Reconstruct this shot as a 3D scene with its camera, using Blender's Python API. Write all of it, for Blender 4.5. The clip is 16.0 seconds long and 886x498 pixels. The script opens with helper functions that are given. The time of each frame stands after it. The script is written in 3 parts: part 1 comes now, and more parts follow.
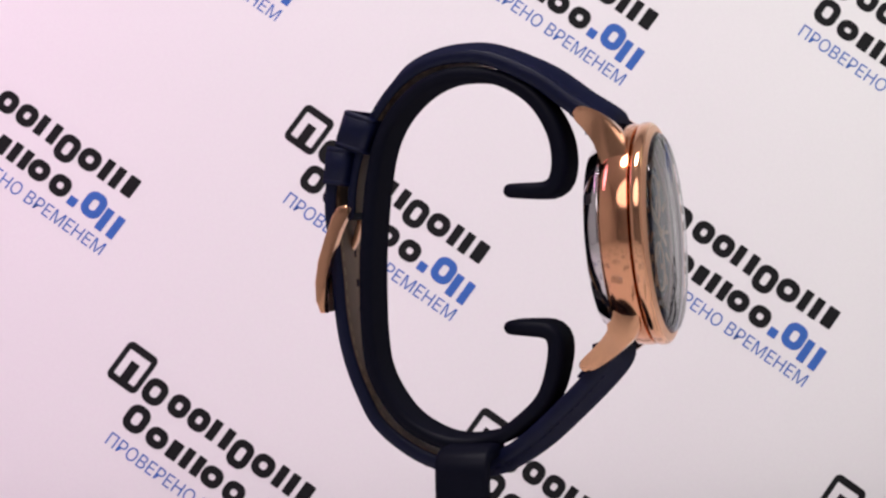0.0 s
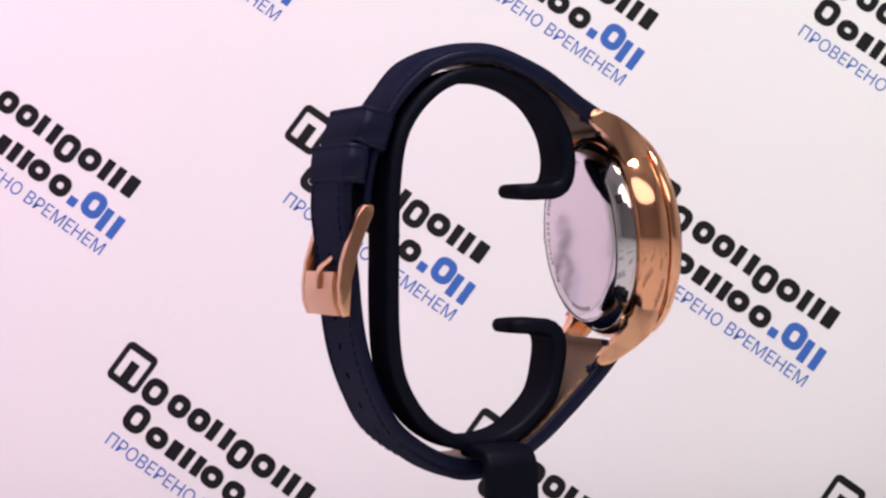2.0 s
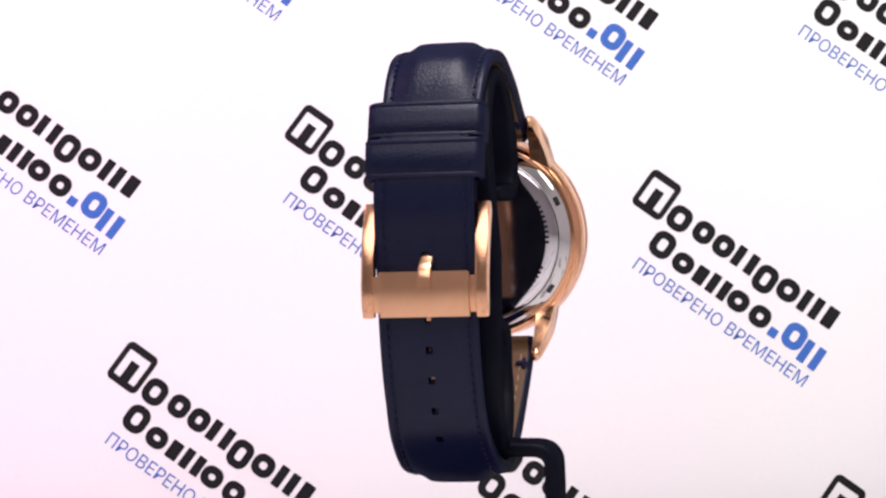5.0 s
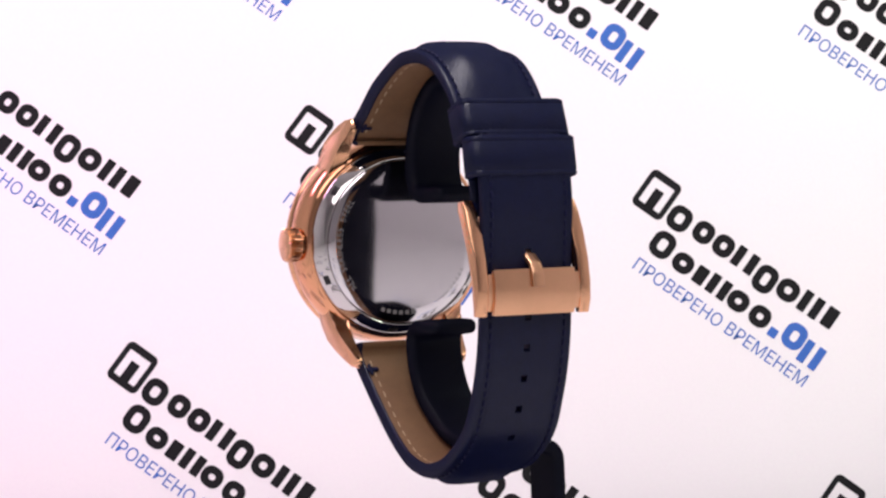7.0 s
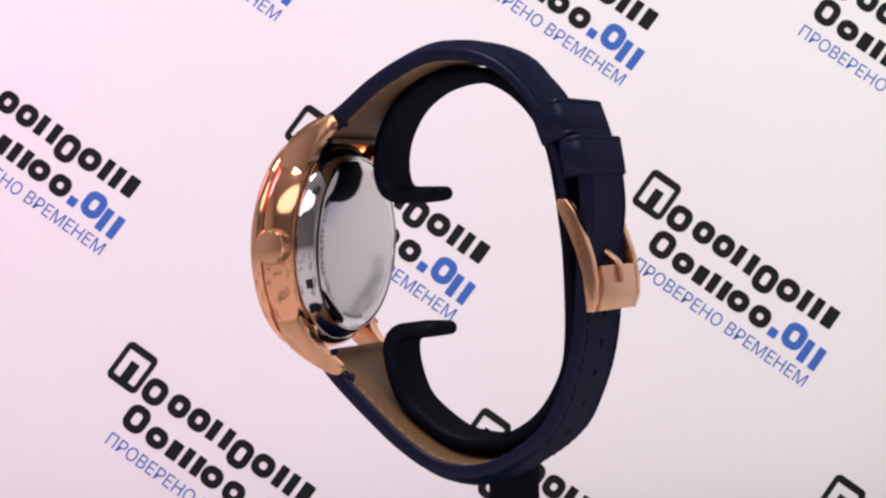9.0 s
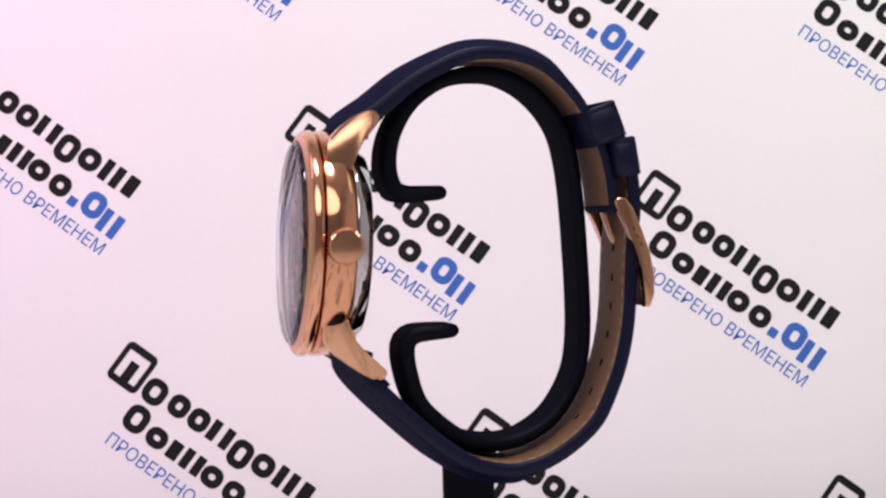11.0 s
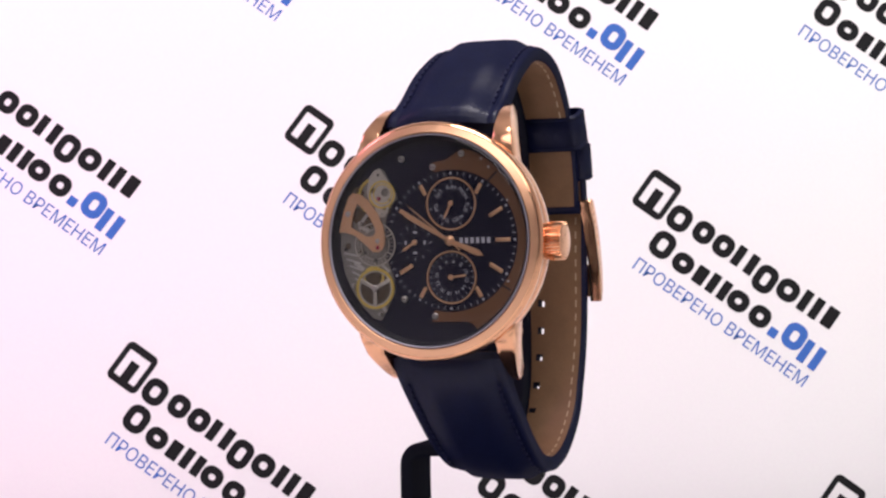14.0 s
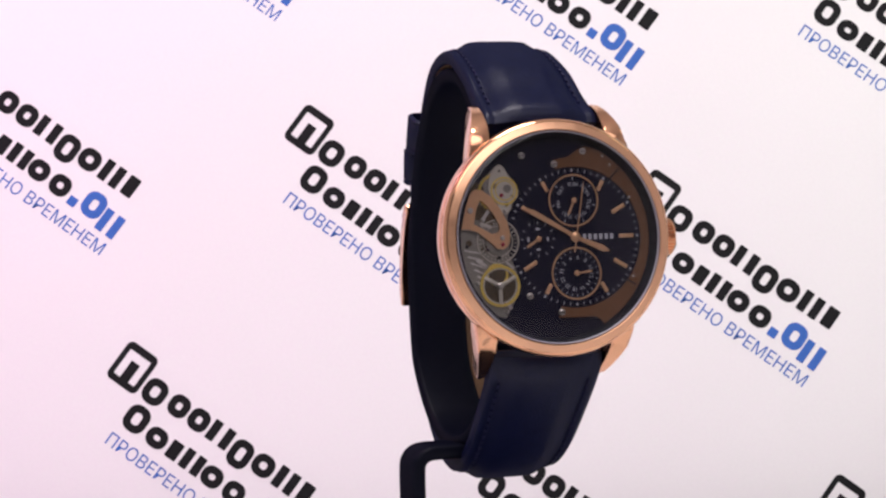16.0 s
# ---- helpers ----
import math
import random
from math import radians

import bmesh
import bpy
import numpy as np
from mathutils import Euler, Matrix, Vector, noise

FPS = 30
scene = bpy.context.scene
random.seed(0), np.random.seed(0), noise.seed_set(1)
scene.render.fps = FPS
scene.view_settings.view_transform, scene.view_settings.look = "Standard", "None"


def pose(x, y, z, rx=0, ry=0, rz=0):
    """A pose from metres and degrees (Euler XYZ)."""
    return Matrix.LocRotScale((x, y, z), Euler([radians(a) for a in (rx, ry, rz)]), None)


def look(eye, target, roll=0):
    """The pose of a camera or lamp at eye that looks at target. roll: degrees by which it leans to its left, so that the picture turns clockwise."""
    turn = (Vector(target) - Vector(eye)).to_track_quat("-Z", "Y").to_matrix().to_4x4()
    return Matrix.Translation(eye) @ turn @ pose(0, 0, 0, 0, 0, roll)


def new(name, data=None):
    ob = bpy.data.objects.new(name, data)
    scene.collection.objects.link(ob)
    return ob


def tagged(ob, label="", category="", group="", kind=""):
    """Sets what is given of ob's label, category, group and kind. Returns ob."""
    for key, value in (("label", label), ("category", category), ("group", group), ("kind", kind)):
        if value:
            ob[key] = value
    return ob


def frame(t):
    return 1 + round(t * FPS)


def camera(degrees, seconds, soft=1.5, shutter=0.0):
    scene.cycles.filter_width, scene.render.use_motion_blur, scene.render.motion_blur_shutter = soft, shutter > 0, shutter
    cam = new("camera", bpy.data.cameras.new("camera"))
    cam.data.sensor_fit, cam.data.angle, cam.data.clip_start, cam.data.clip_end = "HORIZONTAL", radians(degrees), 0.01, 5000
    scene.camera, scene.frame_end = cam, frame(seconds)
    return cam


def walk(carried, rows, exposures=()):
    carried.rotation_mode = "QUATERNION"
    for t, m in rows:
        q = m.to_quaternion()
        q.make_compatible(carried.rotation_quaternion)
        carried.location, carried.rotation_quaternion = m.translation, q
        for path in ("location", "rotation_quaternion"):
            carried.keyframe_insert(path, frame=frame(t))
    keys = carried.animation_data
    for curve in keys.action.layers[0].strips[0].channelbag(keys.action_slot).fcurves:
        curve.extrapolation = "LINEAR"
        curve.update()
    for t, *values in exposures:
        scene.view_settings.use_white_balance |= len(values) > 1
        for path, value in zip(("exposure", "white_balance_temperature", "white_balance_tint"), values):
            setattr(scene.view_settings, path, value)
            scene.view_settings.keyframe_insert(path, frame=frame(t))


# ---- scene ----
E_X, E_Y, E_Z = -0.00679, -0.43182, 0.13491       # the lens
cam = camera(23.31, 16.0, soft=2.4)
CAM = look((E_X, E_Y, E_Z), (E_X, E_Y + 1.0, E_Z - 0.015164), -1.586)
walk(cam, [(0.0, CAM), (16.0, CAM)], exposures=[
    (0.0, -0.74, 6500, 12), (1.0, -0.79, 6500, 12), (1.5, -0.75, 6500, 12), (2.0, -0.60, 6500, 11.9), (2.5, -0.49, 6500, 11.6), (3.5, -0.30, 6500, 11.4), (4.2, -0.23, 6500, 10.8), (6.5, -0.32, 6500, 11.5), (7.5, -0.31, 6500, 11.2),
    (8.5, -0.53, 6500, 12), (9.2, -0.61, 6500, 12.1), (11.3, -0.61, 6500, 12.1), (12.0, -0.48, 6500, 11.7), (12.8, -0.33, 6500, 11.3), (13.6, -0.28, 6500, 11), (14.5, -0.46, 6500, 11.9), (15.3, -0.53, 6500, 12), (16.0, -0.48, 6500, 11.7)])

# turntable: degrees at 0 s and degrees a second; second hand likewise (the clip runs fast)
TURN_0, TURN_RATE = -285.91, 18.893
HAND_0, HAND_RATE = -478.0, 30.5
AXIS_Z = 0.130                                    # height of the dial's middle
TABLE_Z = 0.035                                   # height of the table top
WATCH = Matrix.Translation((0.0044, 0.0, 0.00015))
HEAD = pose(0, -0.031, 0, -3.1, 0, 0) @ Matrix.Translation((0, 0.031, 0))     # the head leans back a little between the straps


# ---------------------------------------------------------------- light
world = bpy.data.worlds.new("room")
scene.world = world
world.use_nodes = True
world.node_tree.nodes["Background"].inputs[0].default_value = (0.05, 0.05, 0.055, 1)
world.node_tree.nodes["Background"].inputs[1].default_value = 1.0


def softbox(name, eye, target, sx, sy, watts, colour, spread=180.0):
    data = bpy.data.lights.new(name, "AREA")
    data.shape, data.size, data.size_y, data.energy, data.color = "ELLIPSE", sx, sy, watts, colour
    data.spread = radians(spread)
    ob = new(name, data)
    ob.matrix_world = look(eye, target)
    return ob


softbox("lamp_overhead", (0.0, -0.08, 0.62), (0.0, 0.06, 0.13), 0.22, 0.12, 2.45, (1.0, 0.94, 0.97))
softbox("lamp_front", (0.0, -0.54, 0.65), (0.0, 0.05, 0.13), 0.95, 0.38, 3.3, (1.0, 0.94, 0.97))
# added lamps without a known source: tint the backdrop pink left, greenish right
softbox("backdrop_tint_lamp", (-0.34, 0.06, 0.46), (-0.14, 0.28, 0.10), 0.10, 0.20, 0.42, (1.0, 0.46, 0.84), 100.0)
softbox("backdrop_tint_lamp", (0.34, 0.06, 0.46), (0.15, 0.28, 0.12), 0.10, 0.20, 0.23, (0.86, 1.0, 0.80), 90.0)



# ---------------------------------------------------------------- materials
def material(name, colour, rough=0.5, metal=0.0, grain=0.0, scale=4000.0, spread=0.12, coat=0.0, blotch=600.0, rough_spread=0.0, spec=0.5):
    """Colour with fine and coarse variation, and a bump of the fine grain."""
    m = bpy.data.materials.new(name)
    m.use_nodes = True
    n, l = m.node_tree.nodes, m.node_tree.links
    b = n["Principled BSDF"]
    b.inputs["Roughness"].default_value, b.inputs["Metallic"].default_value = rough, metal
    b.inputs["Coat Weight"].default_value, b.inputs["Specular IOR Level"].default_value = coat, spec
    b.inputs["Coat Roughness"].default_value = 0.26
    co = n.new("ShaderNodeTexCoord")
    fine, wide = n.new("ShaderNodeTexNoise"), n.new("ShaderNodeTexNoise")
    fine.inputs["Scale"].default_value, wide.inputs["Scale"].default_value = scale, blotch
    fine.inputs["Detail"].default_value, wide.inputs["Detail"].default_value = 3, 2
    l.new(co.outputs["Object"], fine.inputs["Vector"])
    l.new(co.outputs["Object"], wide.inputs["Vector"])
    mix = n.new("ShaderNodeMath")
    mix.operation = "ADD"
    l.new(fine.outputs["Fac"], mix.inputs[0])
    l.new(wide.outputs["Fac"], mix.inputs[1])
    ramp = n.new("ShaderNodeMapRange")
    ramp.inputs[1].default_value, ramp.inputs[2].default_value = 0.6, 1.4
    ramp.inputs[3].default_value, ramp.inputs[4].default_value = 1 - spread, 1 + spread
    l.new(mix.outputs[0], ramp.inputs[0])
    tint = n.new("ShaderNodeVectorMath")
    tint.operation = "SCALE"
    tint.inputs[0].default_value = colour
    l.new(ramp.outputs[0], tint.inputs["Scale"])
    l.new(tint.outputs[0], b.inputs["Base Color"])
    if rough_spread:
        rr = n.new("ShaderNodeMapRange")
        rr.inputs[1].default_value, rr.inputs[2].default_value = 0.3, 0.7
        rr.inputs[3].default_value, rr.inputs[4].default_value = max(rough - rough_spread, 0.02), rough + rough_spread
        l.new(wide.outputs["Fac"], rr.inputs[0])
        l.new(rr.outputs[0], b.inputs["Roughness"])
    if grain:
        bump = n.new("ShaderNodeBump")
        bump.inputs["Strength"].default_value, bump.inputs["Distance"].default_value = grain, 0.0002
        l.new(fine.outputs["Fac"], bump.inputs["Height"])
        l.new(bump.outputs[0], b.inputs["Normal"])
    return m


def brushed(name, colour, rough, along):
    """Metal with fine streaks along one axis."""
    m = material(name, colour, rough, 1.0, spread=0.05, blotch=300.0)
    n, l = m.node_tree.nodes, m.node_tree.links
    b = n["Principled BSDF"]
    co, stretch, streak, bump = (n.new(k) for k in ("ShaderNodeTexCoord", "ShaderNodeVectorMath", "ShaderNodeTexNoise", "ShaderNodeBump"))
    stretch.operation = "MULTIPLY"
    stretch.inputs[1].default_value = [60 if i == along else 9000 for i in range(3)]
    streak.inputs["Scale"].default_value = 1.0
    bump.inputs["Strength"].default_value, bump.inputs["Distance"].default_value = 0.12, 0.00004
    l.new(co.outputs["Object"], stretch.inputs[0])
    l.new(stretch.outputs[0], streak.inputs["Vector"])
    l.new(streak.outputs["Fac"], bump.inputs["Height"])
    l.new(bump.outputs[0], b.inputs["Normal"])
    return m


def satin(name, colour, gloss, gloss_rough, **more):
    """A dull surface with a faint even sheen, for leather and moulded plastic."""
    m = material(name, colour, 0.9, spec=0.0, **more)
    n, l = m.node_tree.nodes, m.node_tree.links
    b, shine, mix = n["Principled BSDF"], n.new("ShaderNodeBsdfGlossy"), n.new("ShaderNodeMixShader")
    shine.inputs["Roughness"].default_value, mix.inputs[0].default_value = gloss_rough, gloss
    for k in b.inputs["Normal"].links:
        l.new(k.from_socket, shine.inputs["Normal"])
    l.new(b.outputs[0], mix.inputs[1])
    l.new(shine.outputs[0], mix.inputs[2])
    l.new(mix.outputs[0], n["Material Output"].inputs["Surface"])
    return m


PAPER = material("printed_paper", (0.80, 0.79, 0.79), 0.55, spread=0.02, blotch=9.0, scale=900.0, grain=0.05)
INK_BLACK = material("black_ink", (0.011, 0.011, 0.012), 0.7, spread=0.2, spec=0.12)
INK_BLUE = material("blue_ink", (0.05, 0.14, 0.46), 0.7, spread=0.08, spec=0.15)
TABLE = material("white_table", (0.78, 0.77, 0.77), 0.45, spread=0.03, blotch=12.0)
FABRIC = material("white_fabric", (0.74, 0.72, 0.73), 0.9, spread=0.05, blotch=10.0)
SIDE_CLOTH = material("pale_side_cloth", (0.72, 0.70, 0.71), 0.9, spread=0.1, blotch=6.0)
DARK_WALL = material("grey_front_wall", (0.38, 0.365, 0.37), 0.8, spread=0.1, blotch=4.0)
LEATHER = satin("navy_leather", (0.0043, 0.0064, 0.0275), 0.024, 0.33, grain=0.45, scale=1800.0, spread=0.16, blotch=420.0)
THREAD = material("navy_thread", (0.005, 0.006, 0.034), 0.7, spec=0.2, grain=0.3, scale=6000.0)
LINING = material("tan_lining", (0.19, 0.098, 0.043), 0.62, grain=0.25, scale=3000.0, spread=0.14, blotch=260.0)
STAMP = material("stamped_lining", (0.10, 0.052, 0.024), 0.62)
TAN_THREAD = material("tan_thread", (0.44, 0.31, 0.19), 0.7)
RUBBER = satin("navy_plastic", (0.0034, 0.0040, 0.0105), 0.010, 0.42, grain=0.10, scale=3000.0, spread=0.1)
GOLD = material("polished_rose_gold", (0.74, 0.37, 0.205), 0.11, 1.0, spread=0.03, rough_spread=0.03)
GOLD_HAND = material("satin_gold_hand", (0.72, 0.43, 0.25), 0.40, 1.0, spread=0.05)
GOLD_BEZEL = material("bezel_rose_gold", (0.80, 0.43, 0.245), 0.12, 1.0, spread=0.03, rough_spread=0.03)
GOLD_FACE = material("satin_bezel_gold", (0.84, 0.48, 0.29), 0.33, 1.0, spread=0.04, rough_spread=0.04)
GOLD_BRUSHED = brushed("brushed_rose_gold", (0.80, 0.45, 0.265), 0.30, 0)
GOLD_LUG = brushed("satin_rose_gold", (0.82, 0.445, 0.255), 0.18, 2)
STEEL = material("polished_steel", (0.60, 0.58, 0.57), 0.07, 1.0, spread=0.02, rough_spread=0.02)
STEEL_PLATE = material("mirror_steel", (0.73, 0.70, 0.72), 0.08, 1.0, spread=0.02)
STEEL_MARK = material("etched_steel", (0.22, 0.21, 0.205), 0.6, spread=0.1)
STEEL_FAINT = material("faint_etching", (0.66, 0.64, 0.65), 0.13, 1.0)
DIAL = material("navy_dial", (0.0046, 0.0040, 0.0150), 0.4, spread=0.03, scale=1100.0, spec=0.12)
DIAL_DARK = material("black_flange", (0.004, 0.004, 0.008), 0.35, spec=0.15)
BRONZE = material("brown_plate", (0.15, 0.066, 0.028), 0.48, 0.35, spread=0.12, blotch=500.0)
GREY_PLATE = brushed("grey_movement_plate", (0.27, 0.25, 0.225), 0.55, 2)
IVORY_PLATE = brushed("pale_nickel_plate", (0.52, 0.48, 0.42), 0.55, 0)
BRASS = material("yellow_brass", (0.70, 0.52, 0.13), 0.48, 1.0)
NICKEL = material("nickel", (0.52, 0.49, 0.46), 0.42, 1.0, spread=0.1)
PRINT = material("pale_print", (0.42, 0.42, 0.47), 0.5, spread=0.05)
# bronze brown, darkened in the colour for the shade of a recess
WELL_SHADE = material("shaded_bronze_disc", (0.10, 0.075, 0.05), 0.4, 0.8, spread=0.3, blotch=1500.0)
RUBY = material("red_jewel", (0.30, 0.04, 0.07), 0.15)
# opaque pale colour paints the bright line of light in the clear bevel
GLASS_GLINT = material("painted_glass_glint", (0.42, 0.40, 0.47), 0.28, spec=0.6)
# near-black for raised pieces that paint the shade inside notches, slots and holes
PIT_SHADE = material("painted_recess_shade", (0.02, 0.018, 0.02), 0.4, 0.5)

GLASS = bpy.data.materials.new("crystal_glass")
GLASS.use_nodes = True
_n, _l = GLASS.node_tree.nodes, GLASS.node_tree.links
_n.remove(_n["Principled BSDF"])
_clear, _gloss, _mix, _fres = (_n.new(k) for k in ("ShaderNodeBsdfTransparent", "ShaderNodeBsdfGlossy", "ShaderNodeMixShader", "ShaderNodeFresnel"))
_clear.inputs[0].default_value = (0.97, 0.97, 0.98, 1)
_gloss.inputs["Roughness"].default_value = 0.02
_fres.inputs["IOR"].default_value = 1.41
_l.new(_fres.outputs[0], _mix.inputs[0])
_l.new(_clear.outputs[0], _mix.inputs[1])
_l.new(_gloss.outputs[0], _mix.inputs[2])
_l.new(_mix.outputs[0], _n["Material Output"].inputs["Surface"])

MM = 0.001


# ---------------------------------------------------------------- building blocks (lengths in millimetres)
def part(name, bm, mat, parent=None, label="", smooth=35.0):
    """One mesh object from a bmesh in millimetres, under a thing or a part."""
    bmesh.ops.scale(bm, vec=(MM, MM, MM), verts=bm.verts)
    bmesh.ops.recalc_face_normals(bm, faces=bm.faces)
    lim = math.cos(radians(smooth))
    for f in bm.faces:
        f.smooth = True
    for e in bm.edges:
        if len(e.link_faces) == 2:
            e.smooth = e.link_faces[0].normal.dot(e.link_faces[1].normal) > lim
    me = bpy.data.meshes.new(name)
    bm.to_mesh(me)
    bm.free()
    me.materials.append(mat)
    ob = new(name, me)
    ob.parent = parent
    if label:
        tagged(ob, label)
    return ob


def block(bm, size, at, bevel=0.0, turn=None, seg=2):
    made = bmesh.ops.create_cube(bm, size=1.0)["verts"]
    bmesh.ops.scale(bm, vec=size, verts=made)
    if bevel:
        edges = list({e for v in made for e in v.link_edges})
        r = bmesh.ops.bevel(bm, geom=edges, offset=bevel, segments=seg, profile=0.5, affect="EDGES", clamp_overlap=True)
        made = list({v for f in r["faces"] for v in f.verts} | {v for v in made if v.is_valid})
    if turn is not None:
        bmesh.ops.transform(bm, matrix=turn.to_4x4(), verts=made)
    bmesh.ops.translate(bm, vec=at, verts=made)
    return made


def lathe(bm, profile, n=96, closed=False, centre=(0, 0)):
    """Turns (radius, y) round the y axis."""
    rings = []
    for r, y in profile:
        if r < 1e-6:
            rings.append([bm.verts.new((centre[0], y, centre[1]))])
        else:
            rings.append([bm.verts.new((centre[0] + r * math.cos(2 * math.pi * k / n), y, centre[1] + r * math.sin(2 * math.pi * k / n))) for k in range(n)])
    pairs = list(zip(rings, rings[1:])) + ([(rings[-1], rings[0])] if closed else [])
    for a, b in pairs:
        for k in range(n):
            q = [a[k % len(a)], a[(k + 1) % len(a)], b[(k + 1) % len(b)], b[k % len(b)]]
            q = list(dict.fromkeys(q))
            if len(q) > 2:
                bm.faces.new(q)


def plate(bm, outline, y0, y1, holes=()):
    """A flat plate in the dial's plane from an outline of (x, z), y0 to y1; holes through it."""
    loops = []
    for pts in (outline, *holes):
        vs = [bm.verts.new((x, y0, z)) for x, z in pts]
        loops.append([bm.edges.new((vs[i], vs[(i + 1) % len(vs)])) for i in range(len(vs))])
    got = bmesh.ops.triangle_fill(bm, use_beauty=True, use_dissolve=False, edges=[e for lp in loops for e in lp])
    faces = [g for g in got["geom"] if isinstance(g, bmesh.types.BMFace)]
    ext = bmesh.ops.extrude_face_region(bm, geom=faces)
    bmesh.ops.translate(bm, vec=(0, y1 - y0, 0), verts=[g for g in ext["geom"] if isinstance(g, bmesh.types.BMVert)])


def prism(bm, outline, x0, x1, bevel=0.0, seg=3):
    """An outline of (y, z) drawn out from x0 to x1; both may be one number or a number for each corner."""
    n = len(outline)
    xa = [x0] * n if not isinstance(x0, (list, tuple)) else x0
    xb = [x1] * n if not isinstance(x1, (list, tuple)) else x1
    a = [bm.verts.new((x, y, z)) for x, (y, z) in zip(xa, outline)]
    b = [bm.verts.new((x, y, z)) for x, (y, z) in zip(xb, outline)]
    fs = [bm.faces.new(a), bm.faces.new(b[::-1])]
    rim = []
    for i in range(n):
        j = (i + 1) % n
        fs.append(bm.faces.new((a[j], a[i], b[i], b[j])))
        rim += [bm.edges.get((a[i], a[j])), bm.edges.get((b[i], b[j]))]
    if bevel:
        bmesh.ops.bevel(bm, geom=rim, offset=bevel, segments=seg, profile=0.5, affect="EDGES", clamp_overlap=True)


def arc(cx, cz, r, a0, a1, n):
    return [(cx + r * math.cos(radians(a0 + (a1 - a0) * k / n)), cz + r * math.sin(radians(a0 + (a1 - a0) * k / n))) for k in range(n + 1)]


def flowing(points, step):
    """A smooth line through (y, z) points, sampled at even steps: list of (place, direction), and its length."""
    pts = [Vector(p) for p in points]
    pts = [2 * pts[0] - pts[1]] + pts + [2 * pts[-1] - pts[-2]]
    dense = []
    for i in range(1, len(pts) - 2):
        p0, p1, p2, p3 = pts[i - 1:i + 3]
        for k in range(24):
            t = k / 24
            dense.append(0.5 * (2 * p1 + (p2 - p0) * t + (2 * p0 - 5 * p1 + 4 * p2 - p3) * t * t + (3 * p1 - p0 - 3 * p2 + p3) * t ** 3))
    dense.append(pts[-2])
    for _ in range(10):
        dense = [dense[0]] + [(a + 2 * b + c) / 4 for a, b, c in zip(dense, dense[1:], dense[2:])] + [dense[-1]]
    run = [0.0]
    for a, b in zip(dense, dense[1:]):
        run.append(run[-1] + (b - a).length)

    def at(s):
        s = min(max(s, 0), run[-1])
        i = min(int(np.searchsorted(run, s, "right")) - 1, len(dense) - 2)
        f = (s - run[i]) / max(run[i + 1] - run[i], 1e-9)
        j0, j1 = max(i - 6, 0), min(i + 7, len(dense) - 1)
        return dense[i].lerp(dense[i + 1], f), (dense[j1] - dense[j0]).normalized()
    return at, run[-1]


def sweep(bm, stations, section, ends=True):
    """Joins loops: stations of (centre, side axis, out axis), section(i) of (side, out)."""
    loops = []
    for i, (c, a, b) in enumerate(stations):
        loops.append([bm.verts.new(c + a * s + b * o) for s, o in section(i)])
    for p, q in zip(loops, loops[1:]):
        for k in range(len(p)):
            j = (k + 1) % len(p)
            bm.faces.new((p[k], p[j], q[j], q[k]))
    if ends:
        bm.faces.new(loops[0])
        bm.faces.new(loops[-1][::-1])


def rounded(w, h, r, n=5):
    """Corners of a rounded rectangle w by h."""
    out = []
    for cx, cy, a in ((w / 2 - r, h / 2 - r, 0), (-w / 2 + r, h / 2 - r, 90), (-w / 2 + r, -h / 2 + r, 180), (w / 2 - r, -h / 2 + r, 270)):
        out += [(cx + r * math.cos(radians(a + 90 * k / n)), cy + r * math.sin(radians(a + 90 * k / n))) for k in range(n + 1)]
    return out


def thing(name, label, category, at=None, group=""):
    ob = new(name)
    ob.empty_display_size = 0.01
    if at is not None:
        ob.matrix_basis = at
    return tagged(ob, label, category, group)


def lettering(name, words, size, mat, parent, m, label="", align="CENTER", depth=0.00005):
    """Flat letters of the built-in font as a mesh; size in metres."""
    cu = bpy.data.curves.new(name, "FONT")
    cu.body, cu.size, cu.align_x, cu.extrude = words, size, align, depth
    tmp = bpy.data.objects.new(name, cu)
    scene.collection.objects.link(tmp)
    me = bpy.data.meshes.new_from_object(tmp.evaluated_get(bpy.context.evaluated_depsgraph_get()))
    bpy.data.objects.remove(tmp)
    me.name = name
    for face in me.polygons:
        face.use_smooth = False
    me.materials.clear()
    me.materials.append(mat)
    ob = new(name, me)
    ob.parent, ob.matrix_basis = parent, m
    if label:
        tagged(ob, label)
    return ob


# ---------------------------------------------------------------- the place: a small photo booth
def slab(name, size, at, mat, label):
    bm = bmesh.new()
    block(bm, size, at)
    ob = part(name, bm, mat)
    return tagged(ob, label, "wall", kind="structure")


table = tagged(slab("floor", (1380, 1070, 20), (0, -315, -10 + TABLE_Z * 1000), TABLE, "white printed paper over the table under the stand"), category="floor")
slab("wall_west", (20, 1320, 900), (-700, -210, 450), SIDE_CLOTH, "white fabric side wall of the photo booth")
slab("wall_east", (20, 1320, 900), (700, -210, 450), SIDE_CLOTH, "white fabric side wall of the photo booth")
slab("wall_south", (1380, 20, 900), (0, -860, 450), DARK_WALL, "grey fabric front wall behind the camera")
slab("wall_north", (1380, 20, 900), (0, 440, 450), FABRIC, "white fabric wall behind the backdrop")
tagged(slab("ceiling", (1400, 1320, 20), (0, -210, 910), FABRIC, "plain grey ceiling over the photo booth"), category="ceiling")

BACK_Y = 260.0
bm = bmesh.new()
block(bm, (1370, 4, 880), (0, 2.0, 304))
backdrop = tagged(part("backdrop", bm, PAPER), "white paper backdrop printed with slanted repeating lettering", "backdrop", kind="structure")
